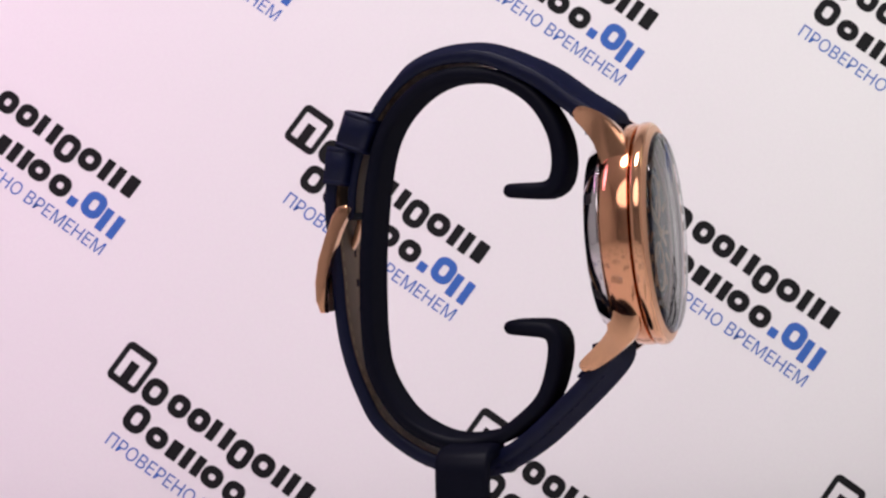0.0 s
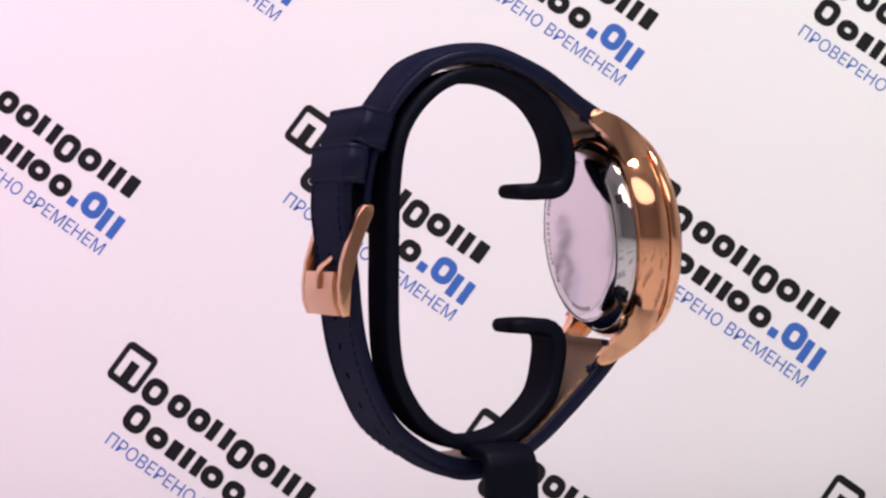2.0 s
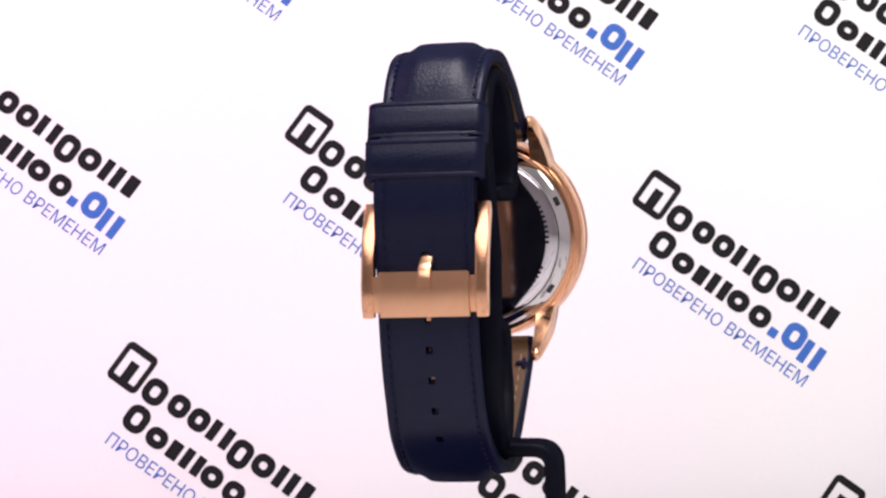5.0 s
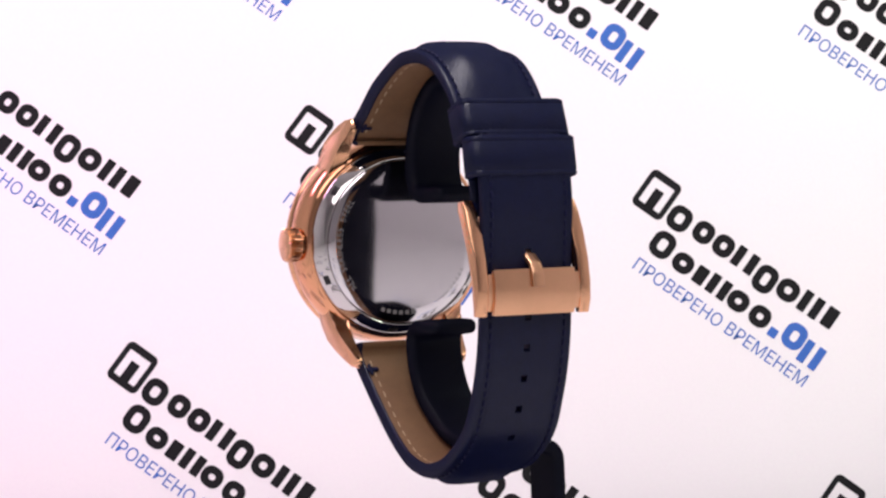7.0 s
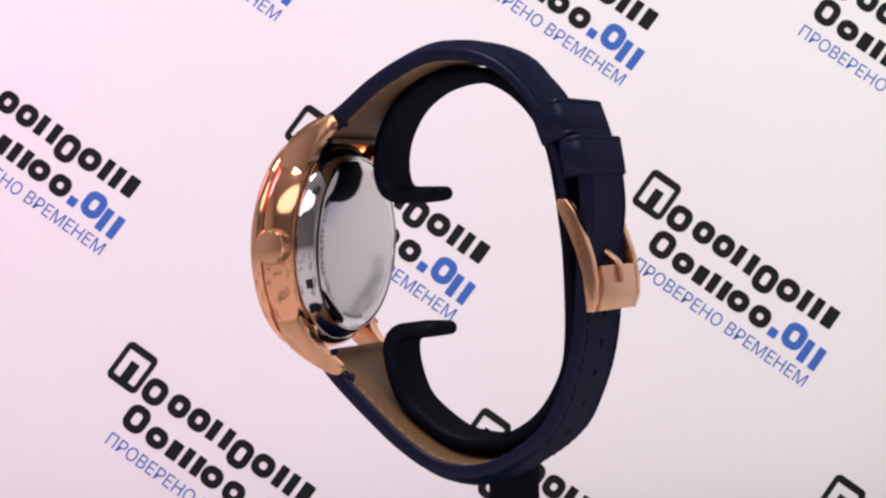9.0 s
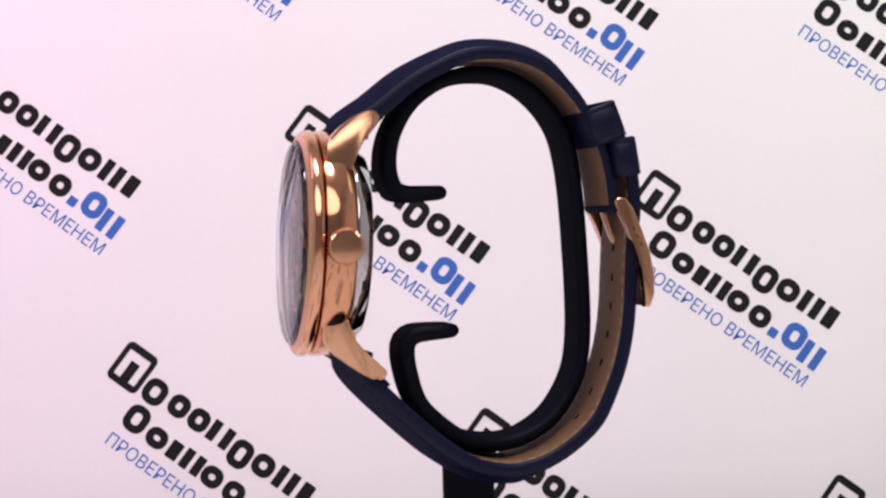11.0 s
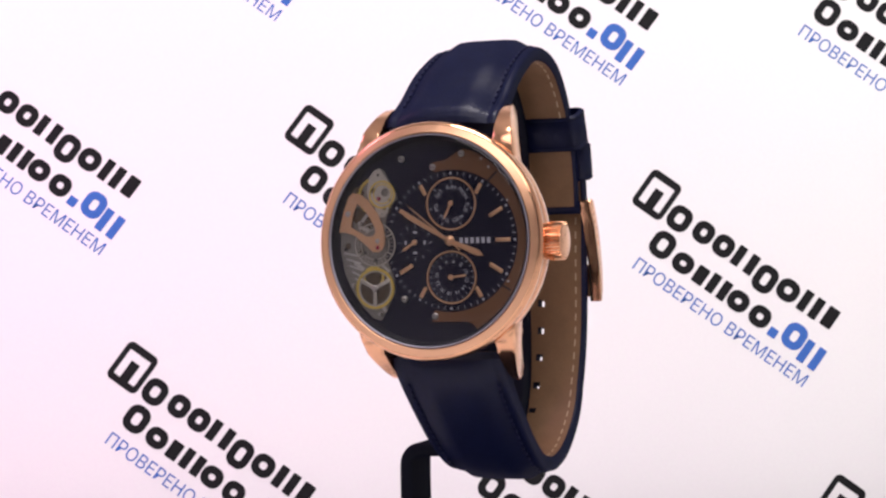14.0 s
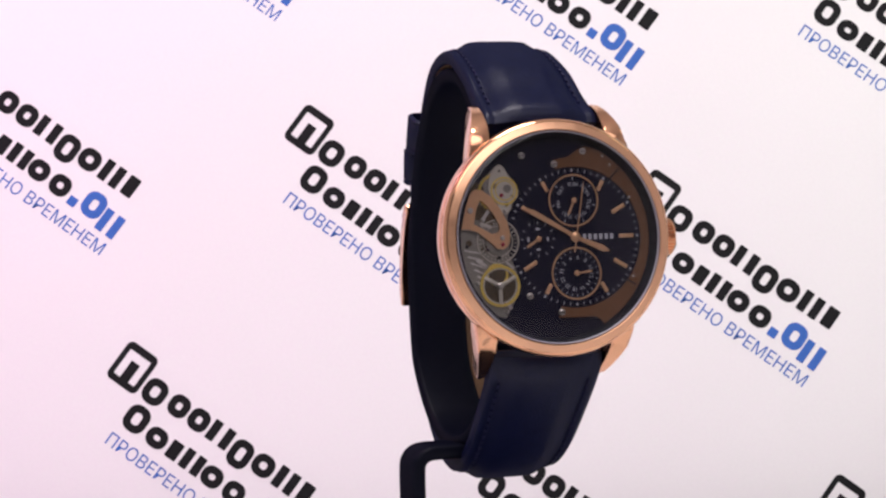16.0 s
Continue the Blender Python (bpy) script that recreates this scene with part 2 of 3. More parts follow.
backdrop.matrix_basis = pose(0, BACK_Y * MM, 0.135, -9.395, 0, 1.473)       # leans back a little


def mark_shapes():
    """The mark of one print: plain shapes for a name that is not spelled out, in the print's own axes (millimetres, x along the line)."""
    black, blue = bmesh.new(), bmesh.new()

    def shape(bm, u0, u1, v0, v1, r=0.5):
        plate(bm, [(u + (u0 + u1) / 2, v + (v0 + v1) / 2) for u, v in rounded(u1 - u0, v1 - v0, min(r, (u1 - u0) / 2.1, (v1 - v0) / 2.1), 3)], -0.06, 0.05)

    def ring(bm, u0, u1, v0, v1, t):
        cu, cv, w, h = (u0 + u1) / 2, (v0 + v1) / 2, u1 - u0, v1 - v0
        plate(bm, [(u + cu, v + cv) for u, v in rounded(w, h, w * 0.42, 6)], -0.06, 0.05, [[(u + cu, v + cv) for u, v in rounded(w - 2 * t, h - 2 * t, (w - 2 * t) * 0.4, 5)][::-1]])

    def pair(bm, u0, u1, v0, v1, t):
        shape(bm, u0, u0 + t, v0, v1, 0.3)
        shape(bm, u1 - t, u1, v0, v1, 0.3)

    # framed square
    plate(black, [(u, v) for u, v in rounded(11.5, 13.9, 2.0)], -0.06, 0.05, [[(u, v - 0.1) for u, v in rounded(8.0, 9.2, 0.4)][::-1]])
    shape(black, -1.5, 1.7, -5.2, 1.7, 0.2)
    # two rows of rings, pairs of bars and blocks, one for each sign
    for u0, u1, v0, v1, kind in ((6.6, 14.3, -6.4, 2.1, "ring"), (15.9, 22.8, -5.0, 2.3, "ring"), (23.6, 30.5, -4.9, 2.4, "ring"), (31.4, 39.3, -4.5, 2.5, "pair"), (40.4, 47.7, -7.0, 2.3, "ring"), (48.4, 55.8, -4.7, 2.6, "ring"),
                                 (57.0, 64.3, -4.3, 3.0, "pair"), (66.0, 70.0, -4.0, 3.0, "block"),
                                 (7.0, 14.7, -16.9, -7.9, "ring"), (16.0, 23.2, -16.8, -10.2, "ring"), (24.4, 28.4, -16.5, -10.4, "block"), (29.7, 36.9, -16.5, -9.8, "pair"), (37.4, 44.6, -16.7, -9.9, "ring"), (45.9, 53.0, -16.8, -9.8, "ring")):
        if kind == "ring":
            ring(black, u0, u1, v0, v1, 2.45)
        elif kind == "pair":
            pair(black, u0, u1, v0, v1, 2.9)
        else:
            shape(black, u0, u1, v0, v1)
    shape(blue, 54.2, 57.2, -16.8, -13.7, 0.3)
    ring(blue, 58.4, 65.8, -16.5, -7.8, 2.5)
    pair(blue, 66.3, 73.4, -18.0, -10.1, 2.7)
    return black, blue


_black, _blue = mark_shapes()
TILE_TURN = -37.24
LATTICE_0, LATTICE_1, LATTICE_2 = Vector((-48.85, 29.53)), Vector((111.66, -24.46)), Vector((-57.76, -75.46))
_first = None
for i in range(-5, 6):
    for j in range(-8, 9):
        p = LATTICE_0 + i * LATTICE_1 + j * LATTICE_2
        if not (-560 < p.x < 540 and -112 < p.y < 680):
            continue
        m = pose(p.x * MM, -0.06 * MM, p.y * MM, 0, -TILE_TURN, 0)
        if _first is None:
            a = part("print_mark", _black, INK_BLACK, backdrop, "black printed mark of plain shapes")
            b = part("print_accent", _blue, INK_BLUE, backdrop, "blue printed accent of plain shapes")
            c = lettering("print_slogan", "ПРОВЕРЕНО ВРЕМЕНЕМ", 0.0072, INK_BLUE, backdrop, m, "blue printed slogan letters", "LEFT")
            w = max(v.co.x for v in c.data.vertices) - min(v.co.x for v in c.data.vertices)
            h = max(v.co.y for v in c.data.vertices)
            low = min(v.co.x for v in c.data.vertices)
            for v in c.data.vertices:
                v.co = (((v.co.x - low) * 66.1 / w + 7.0) * MM, v.co.z * 0.5, (v.co.y * 4.4 / h - 24.35) * MM)
            _first = (a, b, c)
            for o in _first:
                o.matrix_basis = m
        else:
            for o in _first:
                q = new(o.name.split(".")[0], o.data)
                q.parent, q.matrix_basis = backdrop, m
# the same print runs on over the table
for i in range(-5, 6):
    for j in range(-8, 9):
        p = Vector((20.0, -60.0)) + i * LATTICE_1 + j * LATTICE_2
        if -330 < p.x < 300 and -360 < p.y < 200:
            for o in _first:
                q = new(o.name.split(".")[0], o.data)
                q.parent, q.matrix_basis = table, pose(p.x * MM, p.y * MM, TABLE_Z + 0.06 * MM, -90, 0, 0) @ pose(0, 0, 0, 0, -TILE_TURN, 0)


# ---------------------------------------------------------------- watch stand: cuff, arm, post, base
def build_stand():
    stand = thing("watch_stand", "dark navy plastic C-shaped watch stand with a bent post", "watch stand")
    line = [(-6.6, 9.7), (-12.0, 9.5), (-15.6, 9.6), (-17.8, 11.3), (-18.6, 15.8), (-17.5, 21.4), (-14.0, 27.1), (-9.0, 30.8), (-4.1, 32.5), (0.2, 32.9), (4.9, 32.4),
            (10.0, 30.0), (14.6, 25.7), (17.8, 20.2), (19.6, 12.4), (20.7, 1.2), (21.2, -10.1), (21.1, -19.1), (20.1, -25.8), (17.4, -31.5),
            (13.6, -36.1), (8.0, -39.4), (2.4, -40.4), (-4.3, -39.3), (-9.4, -36.1), (-13.8, -31.7), (-15.9, -25.6), (-16.3, -20.6),
            (-14.6, -18.3), (-10.7, -17.8), (-5.4, -17.6)]
    at, length = flowing(line, 1)
    ends = [0.0, 0.12, 0.35, 0.7, 1.2, 1.8, 2.6, 3.6, 4.8]
    marks = ends + list(np.linspace(6.0, length - 6.0, 140)) + [length - q for q in reversed(ends)]
    n = len(marks) - 1
    X = Vector((1, 0, 0))
    stations, shape = [], []
    for i in range(n + 1):
        s = float(marks[i])
        p, d = at(s)
        f = s / length
        drift = np.interp(f, [0, 0.2, 0.36, 0.5, 0.62, 0.76, 0.9, 1], [0.2, 0.4, -0.6, -2.6, -2.3, -0.3, 2.2, 2.5])      # the bent strip is a little askew
        e = min(s, length - s)
        deep = float(np.interp(e, [18, 34, 60], [3.5, 3.1, 2.8]))
        out = Vector((0, -d[1], d[0]))
        stations.append((Vector((float(drift), p[0], p[1])) + out * (0.42 * (3.5 - deep) * abs(d[0])), X, out))
        k = math.sqrt(max(1 - (1 - min(e / 1.7, 1)) ** 2, 0.01))
        wide = math.sqrt(max(1 - (1 - min(e / 4.5, 1)) ** 2, 0.01))
        h = deep * k * (0.78 + 0.22 * min(e / 8, 1))
        shape.append(rounded(12.2 - 6.2 * (1 - wide), h, h * 0.46, 7))
    bm = bmesh.new()
    sweep(bm, stations, lambda i: shape[i])
    part("cuff", bm, RUBBER, stand, "navy plastic C-shaped cuff with inward lips")
    # arm and post in one bent bar
    at, length = flowing([(-2.0, -41.6), (-8.0, -41.8), (-12.2, -42.0), (-14.2, -43.4), (-14.7, -46.5), (-14.7, -60.0), (-14.7, -75.0), (-14.7, -89.4)], 1)
    bm = bmesh.new()
    stations = []
    for i in range(91):
        p, d = at(length * (i / 90) ** 1.6)
        stations.append((Vector((p[0], 0.2, p[1])), Vector((0, 1, 0)), Vector((-d[1], 0, d[0]))))
    sec = rounded(10.8, 2.9, 1.0, 4)
    sweep(bm, stations, lambda i: sec)
    part("post", bm, RUBBER, stand, "bent flat navy plastic post")
    bm = bmesh.new()
    lathe(bm, [(0, 0), (34, 0), (36, 0.8), (36, 4.4), (34.6, 5.6), (0, 6)], 72)
    base = part("base", bm, RUBBER, stand, "round base plate")
    base.matrix_basis = pose(0, 0, TABLE_Z - AXIS_Z + 0.00005, 90, 0, 0)
    return stand


# ---------------------------------------------------------------- watch
def strap_piece(watch, name, points, w0, w1, thick0, thick1, pad, pad_len, holes=(), tip=0.0, stitch=0.9, x0=0.0, taper=1.0):
    """A leather strap along the outer line of (y, z): width and thickness run from one end to the other; a padded middle;
    holes: places along the line. The tan lining lies on the inside."""
    at, length = flowing(points, 1)
    marks = set(np.linspace(0, length, int(length / 0.9) + 1))
    for h in holes:
        marks = {m for m in marks if abs(m - h) > 1.2}
        marks |= {h - 0.75, h + 0.75}
    if tip:
        marks |= {length - tip * q for q in (0.02, 0.1, 0.25, 0.45, 0.7)}
    marks = sorted(marks)
    js = [-1, -0.985, -0.95, -0.90, -0.84, -0.80, -0.76, -0.66, -0.5, -0.3, -0.07, 0.07, 0.3, 0.5, 0.66, 0.76, 0.80, 0.84, 0.90, 0.95, 0.985, 1]
    hole_at = {round(h, 4) for h in holes}
    bm = bmesh.new()
    lin = bmesh.new()
    rows, lrows = [], []
    place = []
    for s in marks:
        f = s / length
        p, d = at(s)
        c, out = Vector((x0, p[0], p[1])), Vector((0, -d[1], d[0]))
        if out.dot(Vector((0, p[0], p[1] + 4))) < 0:
            out = -out
        w = w0 + (w1 - w0) * min(f / taper, 1)
        th = thick0 + (thick1 - thick0) * min(f * 1.3, 1) ** 1.3 + 1.7 * math.exp(-(s / 3.0) ** 2)
        if tip and s > length - tip:
            w *= math.sqrt(max(1 - ((s - length + tip) / tip) ** 2 * 0.97, 0.03))
        up = pad * max(0.0, min(1.0, (pad_len - s) / 14.0)) * (1 - 0.5 * math.exp(-s / 1.6))
        place.append((c, out, w, th, up))
        top, bot = [], []
        for j in js:
            a = abs(j)
            rise = up * (math.cos(min(max((a - 0.42) / 0.40, 0), 1) * math.pi) * 0.5 + 0.5)
            dip = -0.24 * math.exp(-((a - 0.82) / 0.03) ** 2)
            edge = -0.5 * max(0, (a - 0.90) / 0.10) ** 2.5
            top.append(bm.verts.new(c + Vector((j * w / 2, 0, 0)) + out * (rise + dip + edge)))
            bot.append(bm.verts.new(c + Vector((j * w / 2 * 0.985, 0, 0)) + out * (-th - (0.16 if a > 0.94 else 0) + 0.40 * max(0, (a - 0.95) / 0.05) ** 2)))
        rows.append((top, bot))
    mid = js.index(-0.07)
    for i in range(len(rows) - 1):
        (t0, b0), (t1, b1) = rows[i], rows[i + 1]
        is_hole = any(abs((marks[i] + marks[i + 1]) / 2 - h) < 0.05 for h in holes)
        for j in range(len(js) - 1):
            if is_hole and j == mid:
                for q0, q1, r0, r1 in ((t0[j], t0[j + 1], b0[j], b0[j + 1]), (t1[j], t1[j + 1], b1[j], b1[j + 1]), (t0[j], t1[j], b0[j], b1[j]), (t0[j + 1], t1[j + 1], b0[j + 1], b1[j + 1])):
                    bm.faces.new((q0, q1, r1, r0))
                continue
            bm.faces.new((t0[j], t0[j + 1], t1[j + 1], t1[j]))
            bm.faces.new((b0[j + 1], b0[j], b1[j], b1[j + 1]))
        for j in (0, len(js) - 1):
            bm.faces.new((t0[j], t1[j], b1[j], b0[j]))
    for t, b in (rows[0], rows[-1]):
        for j in range(len(js) - 1):
            bm.faces.new((t[j], t[j + 1], b[j + 1], b[j]))
    strap = part(name, bm, LEATHER, watch, "padded navy leather strap with stitched edges", smooth=60)
    # lining: thin tan sheet inside
    lj = [-0.92, -0.6, -0.3, -0.075, 0.075, 0.3, 0.6, 0.92]
    for i, (c, out, w, th, up) in enumerate(place):
        lrows.append(([lin.verts.new(c + Vector((j * w / 2, 0, 0)) + out * (-th + 0.28)) for j in lj], [lin.verts.new(c + Vector((j * w / 2, 0, 0)) + out * (-th - 0.12)) for j in lj]))
    for i in range(len(lrows) - 1):
        (t0, b0), (t1, b1) = lrows[i], lrows[i + 1]
        is_hole = any(abs((marks[i] + marks[i + 1]) / 2 - h) < 0.05 for h in holes)
        for j in range(len(lj) - 1):
            if is_hole and j == 3:
                continue
            lin.faces.new((t0[j], t0[j + 1], t1[j + 1], t1[j]))
            lin.faces.new((b0[j + 1], b0[j], b1[j], b1[j + 1]))
        for j in (0, len(lj) - 1):
            lin.faces.new((t0[j], t1[j], b1[j], b0[j]))
    part("lining", lin, LINING, strap, "tan leather lining", smooth=60)
    # stitches, each a small rounded bar
    for inside in (False, True):
        st = bmesh.new()
        s = 6.5
        while s < length * stitch:
            i = min(range(len(marks)), key=lambda q: abs(marks[q] - s))
            c, out, w, th, up = place[i]
            p, d = at(s)
            along = Vector((0, d[0], d[1]))
            for side in (-1, 1):
                q = Vector((x0 + side * w / 2 * (0.82 if not inside else 0.80), p[0], p[1])) + out * (0.02 if not inside else -th - 0.13)
                rot = Matrix((Vector((1, 0, 0)), along, Vector((1, 0, 0)).cross(along))).transposed()
                block(st, (0.50, 1.25, 0.42) if not inside else (0.30, 1.5, 0.14), q, 0.12 if not inside else 0.03, rot, 1)
            s += 1.9 if not inside else 2.9
        part("stitching", st, THREAD if not inside else TAN_THREAD, strap, "navy thread stitching" if not inside else "pale tan thread stitching")
    return strap, at, length


def build_watch():
    watch = thing("wristwatch", "rose-gold skeleton wristwatch with navy leather strap, buckled round a stand", "watch")
    # ---- case
    bm = bmesh.new()
    lathe(bm, [(18.6, -34.6), (21.5, -34.5), (21.85, -34.3), (22.0, -33.7), (21.92, -32.2), (21.6, -30.6), (21.0, -29.2), (20.45, -28.5), (20.0, -28.2), (19.3, -28.2), (16.5, -28.2), (16.5, -34.6)], 128, True)
    case = part("case", bm, GOLD, watch, "polished rose-gold case band")
    bm = bmesh.new()
    lathe(bm, [(19.8, -34.9), (19.82, -37.38), (19.93, -37.66), (20.1, -37.74), (20.35, -37.66), (21.5, -37.12), (21.8, -36.9), (22.02, -36.6), (22.12, -36.2), (22.12, -35.3), (21.95, -35.0), (21.6, -34.75), (20.6, -34.7)], 128, True)
    bezel = part("bezel", bm, GOLD_BEZEL, case, "polished rose-gold bezel")
    bm = bmesh.new()
    lathe(bm, [(19.9, -37.4), (19.95, -37.69), (20.12, -37.77), (20.36, -37.69), (21.42, -37.19), (21.38, -36.9)], 128, True)
    part("bezel_face", bm, GOLD_FACE, bezel, "satin front face of the bezel")
    for sx in (-1, 1):
        for sz in (-1, 1):
            bm = bmesh.new()
            out = [(-23.2, 25.9), (-25.6, 25.3), (-28.4, 23.8), (-31.2, 21.6), (-33.6, 18.8), (-33.9, 14.0), (-29.8, 13.0), (-28.8, 15.0), (-27.5, 18.0), (-25.5, 20.6), (-23.0, 23.0), (-22.0, 24.5)]
            xs = [12.6, 12.9, 13.6, 14.5, 15.3, 15.9, 15.7, 15.3, 14.6, 13.8, 13.0, 12.6]
            ring = [Vector((y, z, x)) for (y, z), x in zip(out, xs)]
            fine = []
            for i in range(len(ring)):
                p0, p1, p2, p3 = (ring[(i + q) % len(ring)] for q in (-1, 0, 1, 2))
                for t in (0, 0.34, 0.67):
                    fine.append(0.5 * (2 * p1 + (p2 - p0) * t + (2 * p0 - 5 * p1 + 4 * p2 - p3) * t * t + (3 * p1 - p0 - 3 * p2 + p3) * t ** 3))
            lean = [0.054 * q.y * sz * min(max((q.y - 17.0) / 7.0, 0), 1) for q in fine]
            prism(bm, [(q.x - e, q.y * sz) for q, e in zip(fine, lean)], 11.35 * sx, [q.z * sx for q in fine], 0.7, 2)
            part("lug", bm, GOLD_LUG, case, "satin rose-gold lug", smooth=30)
    # crown with fluting
    bm = bmesh.new()
    prof = [(2.6, 20.4), (2.6, 21.6), (3.3, 21.65), (3.55, 21.85), (3.55, 24.2), (3.38, 24.45), (2.95, 24.6), (1.5, 24.8), (0, 24.85)]
    n = 128
    rings = []
    for r, x in prof:
        ring = []
        for k in range(n):
            flute = -0.34 if 21.8 < x < 24.5 and k % 4 < 2 else 0
            a = 2 * math.pi * k / n
            ring.append(bm.verts.new((x, -31.2 + (r + flute) * math.cos(a), -0.3 + (r + flute) * math.sin(a))) if r else None)
        rings.append(ring if r else [bm.verts.new((x, -31.2, -0.3))])
    for a, b in zip(rings, rings[1:]):
        for k in range(n):
            q = list(dict.fromkeys([a[k % len(a)], a[(k + 1) % n % len(a)], b[(k + 1) % n % len(b)], b[k % len(b)]]))
            bm.faces.new(q)
    crown = part("crown", bm, GOLD_LUG, watch, "fluted rose-gold winding crown", smooth=25)
    # ---- back
    bm = bmesh.new()
    lathe(bm, [(16.0, -28.6), (19.5, -28.6), (19.62, -28.1), (19.55, -27.6), (19.4, -27.35), (17.75, -25.05), (17.6, -24.97), (17.48, -25.05), (17.4, -25.5), (16.0, -25.5)], 128, True)
    ring = part("case_back_ring", bm, STEEL, watch, "polished steel case back ring with notches")
    # the ring is not cut: slightly proud dark blocks imitate shaded notches
    for k in range(6):
        bm = bmesh.new()
        block(bm, (1.4, 0.9, 2.0), (0, 0, 0), 0.12)
        ob = part("notch_shade", bm, PIT_SHADE, ring, "raised dark block with recess shade as its colour")
        a = 156 + 60 * k
        ob.matrix_basis = pose(0, 0, 0, 0, -a, 0) @ pose(0.01838, -0.02642, 0, 0, 0, -52)
    bm = bmesh.new()
    lathe(bm, [(0, -24.75), (14.4, -24.77), (16.8, -24.88), (17.2, -25.15), (17.3, -27.0), (0, -27.0)], 128)
    back = part("case_back", bm, STEEL_PLATE, watch, "mirror-polished steel case back with etched lettering")
    # etched ring of words: "ALL STAINLESS STEEL", and plain bars for the rest
    words = "ALL STAINLESS STEEL"
    for k, ch in enumerate(words):
        if ch == " ":
            continue
        m = pose(0, 0, 0, 0, -(-38 + k * 4.1), 0) @ Matrix.Translation((0.0142, -0.02476, 0)) @ Matrix(((0, 1, 0, 0), (0, 0, 1, 0), (1, 0, 0, 0), (0, 0, 0, 1)))
        lettering("etched_letter", ch, 0.0019, STEEL_MARK, back, m, depth=0.00001)
    for a0, count in ((150, 9), (205, 7), (262, 6)):
        for k in range(count):
            bm = bmesh.new()
            block(bm, (0.9, 0.03, 0.55 if count > 6 else 0.9), (0, 0, 0))
            ob = part("etched_bar", bm, STEEL_MARK if count == 6 else STEEL_FAINT, back)
            ob.matrix_basis = pose(0, 0, 0, 0, -(a0 + k * (4.2 if count > 6 else 5.5)), 0) @ pose(0.0149, -0.02479, 0)
    # ---- dial
    Y = -35.2
    bm = bmesh.new()
    lathe(bm, [(0, Y), (19.76, Y), (19.76, Y + 0.5), (0, Y + 0.5)], 96)
    dial = part("dial", bm, DIAL, watch, "navy dial with two round sub-dials and an open skeleton window")
    bm = bmesh.new()
    lathe(bm, [(18.7, Y - 0.02), (19.72, Y - 2.1), (19.78, Y - 2.1), (19.78, Y - 0.02)], 96, True)
    part("flange", bm, DIAL_DARK, dial, "black dial flange")
    CX, CZ = 3.75, 0.0
    top_arc = arc(CX, CZ, 13.15, 104, -104, 60)
    rim = [(q if math.hypot(*q) < 18.5 else (q[0] * 18.5 / math.hypot(*q), q[1] * 18.5 / math.hypot(*q))) for q in arc(0, 0, 18.45, -57, 60, 40)]
    bm = bmesh.new()
    outer = [(0.0, -14.9), (7.2, -14.9), (8.2, -15.4), (8.9, -16.3)] + rim[1:] + [(7.6, 16.6), (6.3, 16.9), (5.2, 16.4), (3.0, 15.0), (0.2, 14.5), (-0.4, 13.8)]
    inner = [q for q in top_arc if math.hypot(*q) < 17.6]
    plate(bm, inner + outer, Y - 0.35, Y - 0.03)
    part("bridge_plate", bm, BRONZE, dial, "dark brown metal plate")
    for ang in (44, -31):
        bm = bmesh.new()
        block(bm, (3.0, 0.08, 0.32), (16.6, 0, 0))
        ob = part("joint", bm, DIAL_DARK, dial, "dark joint line")
        ob.matrix_basis = pose(0, (Y - 0.40) * MM, 0, 0, -ang, 0)
    # skeleton window
    bm = bmesh.new()
    grey = [(-9.5, 13.4), (-8.7, 11.6), (-7.2, 9.2), (-6.9, 8.1), (-8.2, 6.4), (-9.2, 4.2), (-9.3, 2.0), (-9.2, -0.6), (-9.2, -3.0), (-8.2, -5.2), (-7.6, -7.0), (-7.4, -9.6), (-8.4, -11.4), (-10.2, -14.6),
            (-11.8, -14.2), (-14.2, -11.8), (-16.2, -8.8), (-17.6, -5.6), (-18.4, -1.6), (-18.4, 1.8), (-17.6, 5.4), (-15.9, 8.9), (-13.8, 11.2), (-12.2, 12.6), (-10.6, 13.9)]
    plate(bm, grey, Y - 0.14, Y - 0.02)
    part("movement_plate", bm, GREY_PLATE, dial, "grey brushed movement plate in the dial window")

    def wheel(name, x, z, r, width, mat, y, teeth=0, label=""):
        bm = bmesh.new()
        nn = max(teeth * 2, 48)
        deep = [0.28 if teeth and k % 2 else 0.0 for k in range(nn)]
        turn = [2 * math.pi * k / nn for k in range(nn)]
        plate(bm, [(x + (r - q) * math.cos(a), z + (r - q) * math.sin(a)) for a, q in zip(turn, deep)], y, y + 0.25,
              [[(x + (r - width) * math.cos(a), z + (r - width) * math.sin(a)) for a in turn][::-1]])
        return part(name, bm, mat, dial, label)

    # no hollows: flat discs on the plate, their depth painted as a dark tone
    for x, z, r in ((-14.6, 5.0, 1.5), (-11.3, -8.6, 3.5), (-12.9, 3.6, 1.2), (-16.9, -0.6, 0.6), (-14.9, 9.2, 1.3), (-8.9, 5.9, 0.7), (-14.0, -1.6, 0.7)):
        bm = bmesh.new()
        lathe(bm, [(0, Y - 0.20), (r, Y - 0.20), (r, Y - 0.1)], 32, False, (x, z))
        part("well", bm, WELL_SHADE, dial, "flat dark bronze disc with recess shade in its colour")
    for k in range(6):
        bm = bmesh.new()
        block(bm, (3.3 - 0.25 * k, 0.05, 0.34), (0, 0, 0), 0.02)
        ob = part("stripe", bm, NICKEL, dial, "pale polished stripe")
        ob.matrix_basis = pose((-16.2 + 0.42 * k) * MM, (Y - 0.15) * MM, (-2.2 - 1.25 * k) * MM, 0, 12 + 4 * k, 0)
